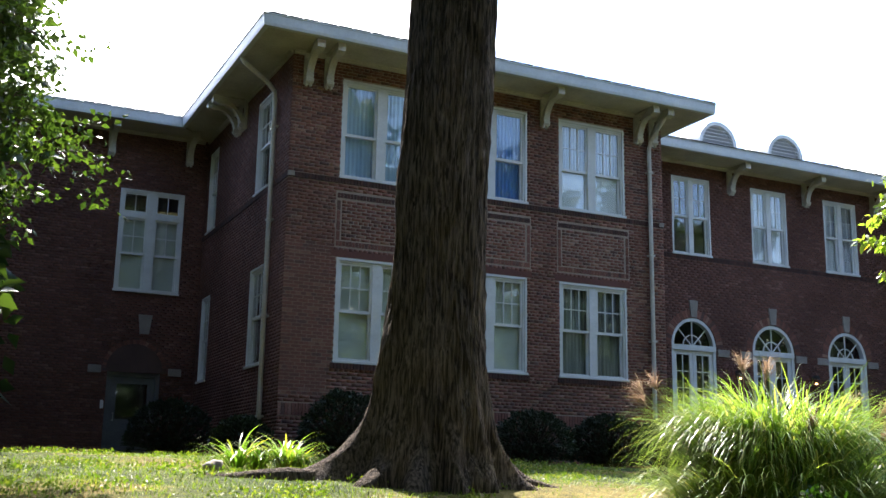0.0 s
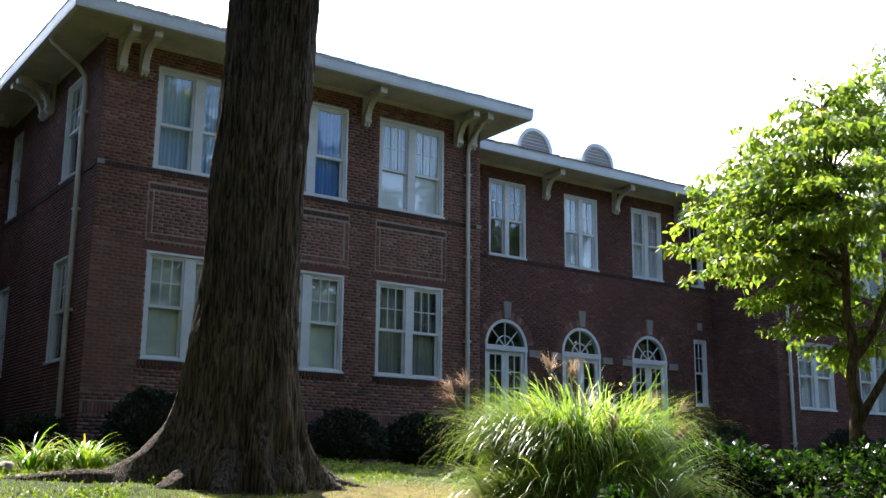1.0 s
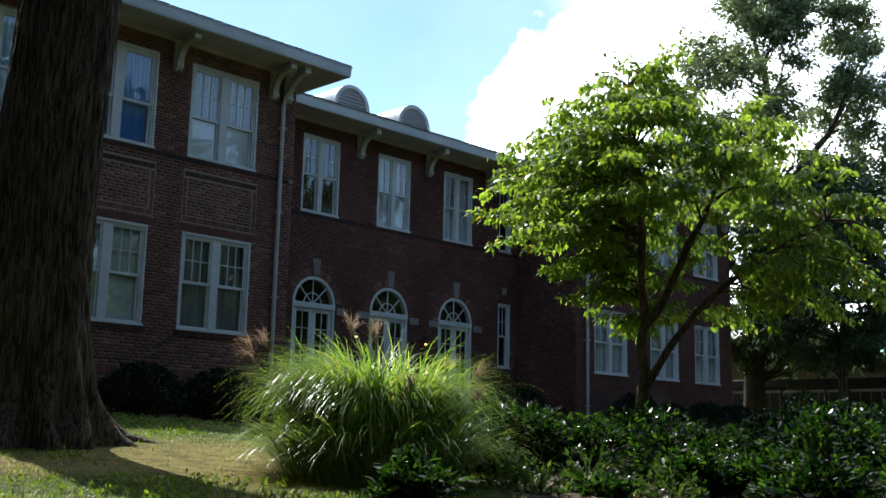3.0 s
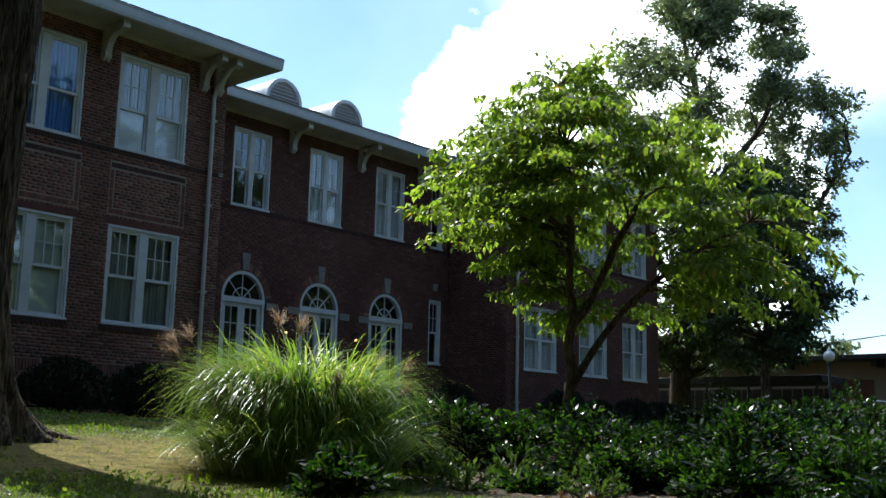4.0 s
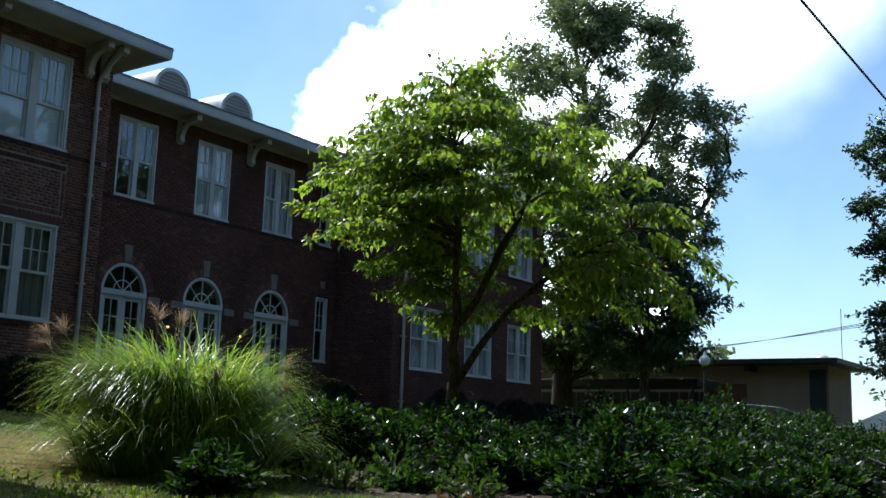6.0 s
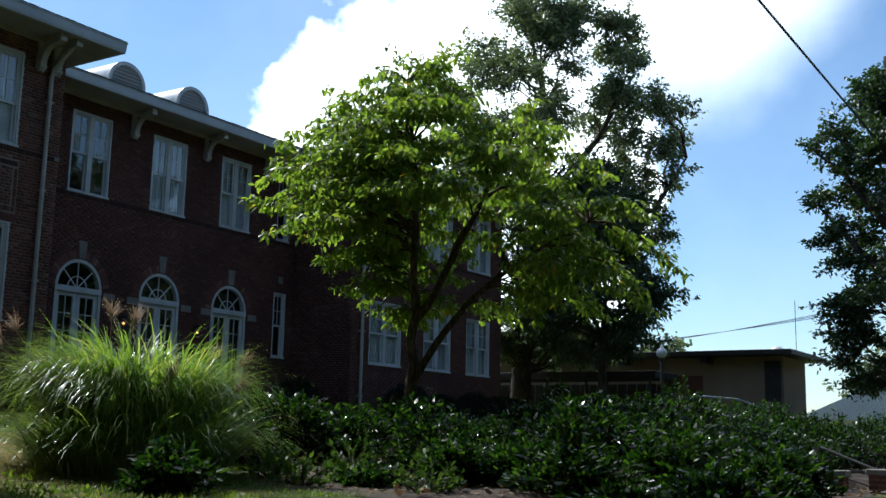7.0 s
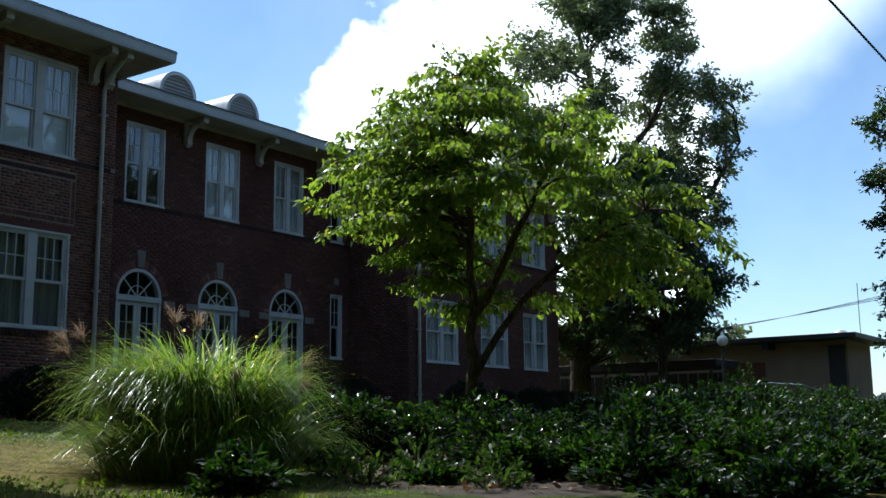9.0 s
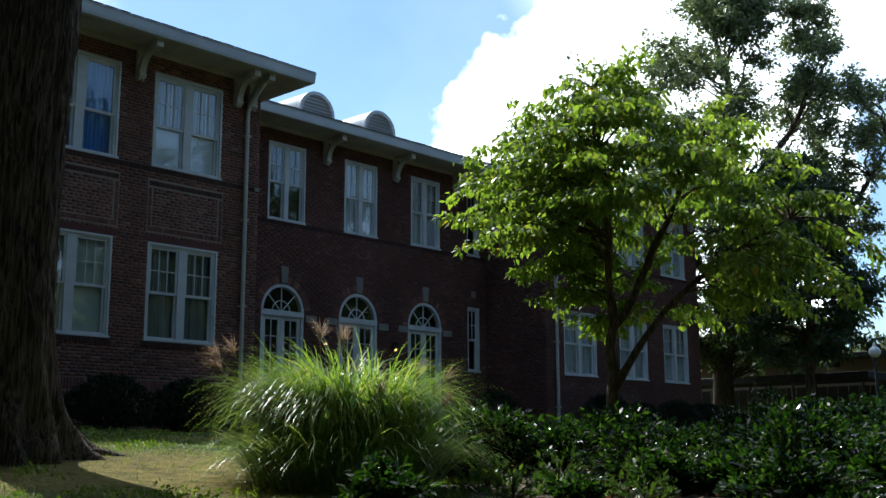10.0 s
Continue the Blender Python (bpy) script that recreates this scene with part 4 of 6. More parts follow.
for a, b, z0, z1 in PANELS:
    rowlock(FRONT, a + 0.03, b - 0.03, z1 - 0.14, z1 - 0.035, 0.012, BRICK_DARK, wall_front, "panel_border")
    rowlock(FRONT, a + 0.03, b - 0.03, z0 + 0.03, z0 + 0.135, 0.012, BRICK, wall_front, "panel_border")
    bm = bmesh.new()
    z = z0 + 0.15
    while z < z1 - 0.2:
        for u in (a + 0.03, b - 0.1):
            box(bm, FRONT, u, u + 0.07, -0.01, 0.012 + random.uniform(-0.002, 0.003), z, z + 0.195)
        z += 0.21
    tagged(part("panel_border", bm, BRICK, wall_front), kind="stuff")


def arch_bricks(face, c, spring, r0x, r0z, wall, depth=0.22):
    bm = bmesh.new()
    k = 30
    for i in range(k):
        a0, a1 = math.pi * (i + 0.06) / k, math.pi * (i + 0.94) / k
        out = []
        for aa, w in ((a0, 0.015), (a1, 0.015), (a1, depth), (a0, depth)):
            out.append((c - (r0x + w) * math.cos(aa), spring + (r0z + w) * math.sin(aa)))
        prism(bm, face, out, -0.01, 0.012 + random.uniform(-0.003, 0.003))
    tagged(part("arch_course", bm, BRICK, wall), kind="stuff")


for a, b in ARCHES:
    arch_bricks(RECESS, (a + b) / 2, 5.0, (b - a) / 2, 0.75, wall_recess)
arch_bricks(WEST, 4.72, 3.97, 0.66, 0.62, wall_west, 0.12)


# ---- plants ----
def leaf_cloud(name, pos, along, size, width, mat, parent, rng, fold=0.25, droop=0.0):
    """Folded kite-shaped leaves: one at each place, pointing along the given ways."""
    k = len(pos)
    a = along / np.linalg.norm(along, axis=1, keepdims=True)
    r = rng.normal(size=(k, 3))
    b = np.cross(a, r)
    b /= np.linalg.norm(b, axis=1, keepdims=True)
    c = np.cross(a, b)
    ln = (size * rng.uniform(0.65, 1.25, k))[:, None]
    w = ln * width
    v = np.zeros((k, 4, 3))
    v[:, 0] = pos
    v[:, 1] = pos + 0.45 * ln * a + 0.5 * w * b + fold * w * c
    v[:, 2] = pos + ln * a
    v[:, 2, 2] -= droop * ln[:, 0]
    v[:, 3] = pos + 0.45 * ln * a - 0.5 * w * b + fold * w * c
    f = (np.array([(0, 1, 2), (0, 2, 3)])[None] + 4 * np.arange(k)[:, None, None]).reshape(-1, 3)
    return mesh_np(name, v.reshape(-1, 3), f, mat, parent)


def wander(p0, p1, bend, steps, rng):
    """Points of a crooked limb from p0 to p1."""
    p0, p1 = np.array(p0, float), np.array(p1, float)
    off = rng.normal(size=(steps + 1, 3)) * bend
    k = np.linspace(0, 1, steps + 1)[:, None]
    arch = np.array((0, 0, 1.0)) * np.sin(k * np.pi) * bend * 1.5
    off[0] = off[-1] = 0
    return p0 + (p1 - p0) * k + off * np.sin(k * np.pi) + arch


def make_tree(name, label, stems, crown, clumps, per_clump, clump_r, leaf, leaf_w, mat, seed, bark=BARK_THIN, droop=0.3, flat=0.6, inner=0.5, bias=None, gap=0.0, out=0.0, extra=()):
    """stems: lists of (x, y, z, radius). crown: centre x, y and rows of (height, reach). Leaves sit in clumps at the ends of boughs."""
    rng = np.random.default_rng(seed)
    base = stems[0][0]
    t = thing(name, base[:3], label, "tree")
    tb = bmesh.new()
    for s in stems:
        tube(tb, [p[:3] for p in s], [p[3] for p in s], 10)
    cx, cy, rows = crown
    zs, rs = [r[0] for r in rows], [r[1] for r in rows]
    ends, tries = [], 0
    while len(ends) < clumps and tries < 20000:
        tries += 1
        z = rng.uniform(zs[0], zs[-1])
        reach = np.interp(z, zs, rs)
        if rng.uniform() > (reach / max(rs)) ** 1.2 + 0.12:
            continue
        ang = rng.uniform(0, 2 * math.pi)
        rad = reach * (inner + (1 - inner) * math.sqrt(rng.uniform()))
        p = np.array((cx + rad * math.cos(ang), cy + rad * math.sin(ang), z))
        if gap and noise.noise(Vector(p) * 0.33 + Vector((seed, 0, 0))) < gap - 0.5:
            continue
        if bias is not None:
            p[:2] += np.array(bias) * (z - zs[0]) / (zs[-1] - zs[0])
        ends.append(p)
    ends += [np.array(e, float) for e in extra]
    joints = [np.array(p[:3]) for s in stems for p in s[1:]]
    for s in stems:
        for p, q in zip(s[1:], s[2:]):
            joints.append((np.array(p[:3]) + np.array(q[:3])) / 2)
    pos, along = [], []
    for e in ends:
        js = [j for j in joints if j[2] < e[2] + 0.2] or joints
        j = min(js, key=lambda q: np.linalg.norm((q - e) * (1, 1, 1.4)))
        pts = wander(j, e, 0.05 * np.linalg.norm(e - j), 4, rng)
        r0 = 0.012 * np.linalg.norm(e - j) + 0.012
        tube(tb, pts, list(np.linspace(r0, r0 * 0.3, 5)), 5, False)
        k = int(per_clump * rng.uniform(0.6, 1.4))
        twigs = 7
        for _ in range(twigs):
            d = rng.normal(size=3) * (1, 1, flat)
            d += out * (e - np.array((cx, cy, e[2])))
            d /= np.linalg.norm(d)
            tip = e + d * clump_r * rng.uniform(0.6, 1.25)
            tube(tb, [pts[3], (pts[3] + tip) / 2 + rng.normal(size=3) * 0.05 * clump_r, tip], [r0 * 0.35, r0 * 0.25, r0 * 0.12], 3, False)
            m = k // twigs
            s = rng.uniform(0.25, 1.08, m)[:, None]
            pos.append(pts[3] + (tip - pts[3]) * s + rng.normal(size=(m, 3)) * clump_r * 0.2 * (1, 1, flat))
            w = rng.normal(size=(m, 3)) * (1, 1, 0.55) + d * 0.5
            w[:, 2] -= droop
            along.append(w)
    part("trunk", tb, bark, t, "", True)
    leaf_cloud("crown", np.concatenate(pos), np.concatenate(along), leaf, leaf_w, mat, t, rng, droop=droop * 0.4)
    return t


def ovate_leaves(name, pos, along, size, width, mat, parent, rng, droop=0.3):
    """Broad pointed leaves that curl down towards the tip."""
    k = len(pos)
    a = along / np.linalg.norm(along, axis=1, keepdims=True)
    b = np.cross(a, rng.normal(size=(k, 3)) * 0.55 + (0, 0, 1.0))
    b /= np.linalg.norm(b, axis=1, keepdims=True) + 1e-6
    ln = (size * rng.uniform(0.6, 1.2, k))[:, None]
    w = 0.5 * width * ln
    down = np.array((0, 0, -1.0)) * droop * ln
    v = np.zeros((k, 6, 3))
    v[:, 0] = pos
    v[:, 1] = pos + ln * a + down
    for i, (s, g) in enumerate(((0.3, 0.9), (0.66, 0.78))):
        m = pos + s * ln * a + s * s * down
        v[:, 2 + i], v[:, 4 + i] = m + g * w * b, m - g * w * b
    f = np.array([(0, 2, 4), (2, 3, 5), (2, 5, 4), (3, 1, 5)])
    f = (f[None] + 6 * np.arange(k)[:, None, None]).reshape(-1, 3)
    return mesh_np(name, v.reshape(-1, 3), f, mat, parent)


def dogwood(seed=11):
    """The small tree behind the hedge: forked crooked stems and flat layered sprays of hanging leaves, reaching further over the bank to the south-east."""
    rng = np.random.default_rng(seed)
    stems = [[(14.29, 9.49, 1.3, 0.125), (14.3, 9.48, 2.06, 0.1), (14.34, 9.45, 2.55, 0.094), (14.28, 9.5, 2.95, 0.082), (14.34, 9.44, 3.36, 0.078), (14.29, 9.49, 3.98, 0.062), (14.3, 9.46, 4.71, 0.055), (14.32, 9.5, 5.36, 0.045), (14.26, 9.55, 6.2, 0.032), (14.19, 9.63, 7.2, 0.012)],
             [(14.33, 9.44, 3.3, 0.07), (14.5, 9.2, 3.71, 0.062), (14.64, 9.0, 4.25, 0.055), (14.72, 8.84, 4.66, 0.05), (14.95, 8.61, 5.3, 0.035), (15.1, 8.3, 6.0, 0.015)],
             [(14.31, 9.47, 2.3, 0.07), (14.44, 9.26, 2.72, 0.062), (14.6, 9.03, 3.15, 0.055), (14.76, 8.79, 3.53, 0.048), (15.0, 8.4, 3.95, 0.04), (15.35, 7.7, 4.5, 0.03), (15.7, 7.1, 4.9, 0.012)],
             [(14.3, 9.46, 4.6, 0.04), (13.9, 10.1, 5.0, 0.03), (13.5, 10.8, 5.3, 0.014)],
             [(14.64, 9.0, 4.2, 0.04), (15.3, 9.2, 4.7, 0.03), (16.0, 9.3, 5.1, 0.014)]]
    t = thing("dogwood_tree", stems[0][0][:3], "small spreading tree with bright backlit green leaves in layers", "tree")
    bm = bmesh.new()
    for s in stems:
        pts, rad = [], []
        for p, q in zip(s, s[1:]):
            for k in (0.0, 0.5):
                pts.append(Vector(p[:3]).lerp(Vector(q[:3]), k) + Vector((rng.normal(), rng.normal(), 0)) * (0.012 if k else 0))
                rad.append((p[3] + (q[3] - p[3]) * k) * (1 + 0.08 * rng.normal()))
        tube(bm, pts + [s[-1][:3]], rad + [s[-1][3]], 10)
    part("trunk", bm, BARK_WARM, t, "", True)
    joints = np.array([np.array(p[:3]) + (np.array(q[:3]) - np.array(p[:3])) * k for s in stems for p, q in zip(s[2:], s[3:]) for k in (0, 0.5, 1)])
    # reach of the crown by height, towards the school door, towards the street steps, and in depth
    zs = (3.3, 3.65, 4.0, 4.45, 4.9, 5.45, 5.9, 6.35, 6.75, 7.1, 7.5)
    west = (0.3, 1.15, 1.3, 2.1, 2.7, 2.85, 2.45, 2.15, 1.4, 0.8, 0.45)
    east = (3.7, 4.3, 4.35, 4.15, 3.9, 3.6, 3.3, 2.75, 2.0, 1.25, 0.45)
    deep = (1.2, 1.6, 2.1, 2.5, 2.6, 2.5, 2.2, 1.8, 1.3, 0.9, 0.4)
    right, back = np.array((0.567, -0.824)), np.array((0.824, 0.567))
    boughs = bmesh.new()
    pos, along = [], []
    tiers = np.linspace(3.5, 7.4, 13)
    for ti, z0 in enumerate(tiers):
        e, w, d = (np.interp(z0, zs, r) for r in (east, west, deep))
        n = int(4 + 2.3 * (e + w))
        for i in range(n):
            ang = 2 * math.pi * (i + rng.uniform(0.1, 0.9)) / n
            c, sn = math.cos(ang), math.sin(ang)
            lat = (e if c > 0 else w) * c
            k = rng.uniform(0.62, 1.0) if i % 3 else rng.uniform(0.3, 0.6)
            lat, dep = lat * k, d * sn * k
            z = z0 + rng.normal() * 0.09
            if z < 4.9 and dep < 0.35 and -1.15 < lat < 1.25:
                continue
            if z < 4.3 and lat < -0.2 and dep < 0.2 and rng.uniform() < 0.6:
                continue
            tip = np.array((*(np.array((14.3, 9.46)) + right * lat + back * dep), z))
            js = joints[joints[:, 2] < z + (0.75 if lat > 2.0 else 0.1)]
            j = js[np.argmin(np.linalg.norm((js - tip) * (1, 1, 1.6), axis=1))]
            run = np.linalg.norm(tip - j)
            u = np.linspace(0, 1, 7)[:, None]
            path = j + (tip - j) * u + np.array((0, 0, 1.0)) * (0.34 * run * 0.5) * np.sin(u * math.pi * 0.95) * (1 - 0.3 * u)
            path[1:-1] += rng.normal(size=(5, 3)) * 0.025 * run
            r0 = 0.009 * run + 0.008
            tube(boughs, path, list(np.linspace(r0, 0.004, 7)), 5, False)
            twigs = int(3 + run * 5.2)
            for q in range(twigs):
                s = 0.28 + 0.74 * (q + rng.uniform()) / twigs
                f = min(5.999, s * 6)
                b = path[int(f)] + (path[int(f) + 1] - path[int(f)]) * (f - int(f))
                fw = path[-1] - path[-3]
                fw /= np.linalg.norm(fw)
                side = np.cross(fw, (0, 0, 1.0)) * (1 if q % 2 else -1)
                way = fw * rng.uniform(0.3, 1.0) + side * rng.uniform(0.4, 1.0) + np.array((0, 0, rng.normal() * 0.13))
                way /= np.linalg.norm(way)
                ln = rng.uniform(0.22, 0.66) * (1.15 - 0.5 * s)
                end = b + way * ln - np.array((0, 0, 0.12 * ln))
                tube(boughs, [b, end], [0.004, 0.002], 3, False)
                m = int(8 + ln * 34)
                h = rng.uniform(0.1, 1.08, m)[:, None]
                pos.append(b + (end - b) * h + rng.normal(size=(m, 3)) * (0.06, 0.06, 0.025))
                lw = way * 0.35 + rng.normal(size=(m, 3)) * (0.55, 0.55, 0.3)
                lw[:, 2] -= rng.uniform(0.0, 0.75, m)
                along.append(lw)
    part("boughwork", boughs, BARK_WARM, t, "", True)
    ovate_leaves("crown", np.concatenate(pos), np.concatenate(along), 0.114, 0.56, LEAF_DOGWOOD, t, rng, 0.28)


dogwood()

# tall oak beyond the far wing
GO = 1.76
make_tree("oak_tree", "tall oak with open clumped grey-green crown",
          [[(40.7, 21.9, GO - 0.1, 0.5), (40.7, 21.9, 4.0, 0.42), (40.9, 21.8, 8.0, 0.36), (41.2, 21.5, 12, 0.24), (41.5, 21.2, 16, 0.14), (41.1, 21.7, 19, 0.08), (41.3, 21.5, 22, 0.03)],
           [(40.75, 21.9, 5.0, 0.24), (42.0, 19.5, 8.0, 0.18), (43.2, 17.0, 11.0, 0.12), (43.8, 15.6, 13.5, 0.05)],
           [(40.9, 21.8, 7.5, 0.2), (39.6, 23.6, 11, 0.14), (38.8, 24.8, 15, 0.06)],
           [(41.1, 21.6, 11, 0.18), (42.6, 19.2, 14.5, 0.12), (43.4, 17.8, 17.5, 0.05)],
           [(40.7, 21.9, 4.2, 0.16), (39.4, 23.2, 6.0, 0.1), (38.4, 24.6, 7.0, 0.05)]],
          (41.5, 20.7, [(4.8, 2.4), (7.0, 3.4), (9, 3.9), (11, 5.1), (13, 5.8), (15.6, 5.6), (18, 4.2), (20, 3.0), (22, 2.0), (24, 0.8)]),
          250, 330, 0.74, 0.2, 0.5, LEAF_OAK, 21, BARK_THIN, droop=0.2, flat=0.75, inner=0.3, gap=0.4)

make_tree("shade_tree", "dense dark green tree beside the walkway canopy",
          [[(40.3, 18.0, GO - 0.1, 0.22), (40.3, 18.0, 4.0, 0.18), (40.4, 17.9, 7.0, 0.1), (40.4, 17.9, 9.5, 0.04)]],
          (40.0, 18.4, [(4.8, 2.4), (7.0, 3.2), (9.0, 3.0), (11.0, 2.1), (12.6, 0.8)]), 100, 330, 0.85, 0.22, 0.5, LEAF_DARK, 26, BARK, droop=0.5, flat=0.6, inner=0.2)

# dark tree by the street beyond the steps
make_tree("evergreen_oak", "dark broad tree with ragged open boughs",
          [[(41.9, 7.0, 0.9, 0.42), (41.9, 7.0, 4, 0.36), (42.0, 7.0, 8, 0.28), (42.1, 7.1, 12, 0.18), (42.1, 7.1, 16, 0.06)],
           [(42.0, 7.0, 9.0, 0.15), (41.4, 8.6, 11.4, 0.1), (41.3, 9.8, 12.6, 0.04)],
           [(42.0, 7.0, 7.0, 0.15), (41.3, 8.4, 8.8, 0.1), (41.1, 9.5, 10.2, 0.04)]],
          (42.0, 6.3, [(3.6, 3.2), (5.0, 3.9), (8.0, 3.9), (10.0, 3.0), (12.0, 3.3), (14, 2.4), (15.6, 1.0)]),
          130, 380, 0.72, 0.2, 0.5, LEAF_DARK, 31, BARK, droop=0.15, flat=0.6, inner=0.35, gap=0.36,
          extra=[(41.3, 9.6, 12.6), (41.4, 8.9, 12.3), (41.1, 9.3, 10.4), (41.3, 8.7, 9.4), (41.8, 7.9, 14.2), (42.1, 7.3, 14.8), (41.1, 9.2, 8.2), (41.1, 9.5, 6.6), (41.3, 9.2, 5.2), (41.2, 9.2, 4.4), (41.3, 8.7, 3.8), (41.5, 8.2, 3.5), (41.6, 7.6, 3.5), (41.3, 9.0, 6.0), (41.3, 8.6, 4.9), (41.6, 8.0, 5.5), (41.7, 7.4, 4.5), (41.4, 8.6, 7.2)])

# tree whose boughs hang over the lawn by the back part
GW = height(-3.4, 15.6)
make_tree("maple_tree", "leafy green tree overhanging the lawn, lower boughs sunlit",
          [[(-3.4, 15.6, GW - 0.05, 0.26), (-3.4, 15.6, 3.5, 0.22), (-3.2, 15.5, 6, 0.18), (-3.1, 15.4, 9, 0.12), (-3.0, 15.4, 12, 0.05)],
           [(-3.35, 15.6, 4.2, 0.11), (-1.6, 15.2, 5.4, 0.08), (0.2, 14.9, 6.0, 0.03)],
           [(-3.2, 15.5, 6.0, 0.11), (-1.5, 15.0, 7.6, 0.07), (-0.2, 14.8, 8.6, 0.03)]],
          (-2.2, 15.2, [(5.2, 4.1), (6.2, 4.3), (7.2, 3.5), (8.4, 4.0), (10.5, 4.0), (13, 2.8), (14.5, 1.0)]),
          220, 300, 0.7, 0.13, 0.6, LEAF_MAPLE, 47, BARK, droop=0.3, flat=0.4, inner=0.3, gap=0.2)

# trees added mostly out of view to darken the back part
for i, (x, y) in enumerate(((-8.5, 20.5), (-9.0, 12.5), (-7.5, 24.8), (-3.2, 21.2), (-6.5, 8.0), (-7.0, 1.5))):
    make_tree("yard_tree", "dense leafy tree added to keep sky light off the back part", [[(x, y, 1.5, 0.28), (x, y, 4, 0.24), (x, y, 8, 0.16), (x, y, 12, 0.05)]],
              (x, y, [(2.8, 3.4), (5.0, 4.2), (9.0, 4.2), (12, 3.0), (14.5, 1.0)]), 150, 250, 1.1, 0.42, 0.6, LEAF_DARK, 50 + i, BARK, inner=0.3)

# trees on the other side of the street: mirrored in panes, raised to block sky
STREET = []
for i, (x, y, r, h) in enumerate(((-2, -14.5, 7, 22), (9, -15.5, 7, 20))):
    STREET.append(make_tree("street_tree", "broad green unseen tree across the street, sized to block sky light",
                            [[(x, y, -0.05, 0.35), (x, y, 3, 0.3), (x + 0.3, y, 7, 0.2), (x, y, h - 2, 0.06)]],
                            (x, y, [(2.6, r * 0.8), (h * 0.5, r), (h * 0.8, r * 0.7), (h, r * 0.2)]), 170, 240, 1.7, 0.5, 0.6, LEAF_DARK, 60 + i, BARK, inner=0.3))
    tagged(STREET[-1], group="street trees")
for i, (x, y) in enumerate(((-25, -15), (-13, -15), (20, -15), (31, -15.5), (42, -15), (53, -17), (64, -17), (75, -19), (86, -17), (98, -20), (110, -17), (124, -19))):
    copy_thing(STREET[i % 2], pose(x, y, -0.05, 0, 0, 70 * i))
for i, (x, y, r, h) in enumerate(((61, 35.5, 5, 10), (72, 34, 6, 9.5), (78, 29, 4, 9), (66, 45, 7, 11), (84, 14, 5, 8.5), (90, 4, 6, 9))):
    make_tree("distant_tree", "distant green tree behind the low building",
              [[(x, y, 1.7, 0.3), (x, y, 4, 0.26), (x + 0.3, y, h - 2, 0.1)]],
              (x, y, [(2.6, r * 0.7), (h * 0.5, r), (h * 0.85, r * 0.7), (h, r * 0.2)]), 50, 120, 1.3, 0.4, 0.6, LEAF_OAK, 80 + i, BARK, inner=0.35)


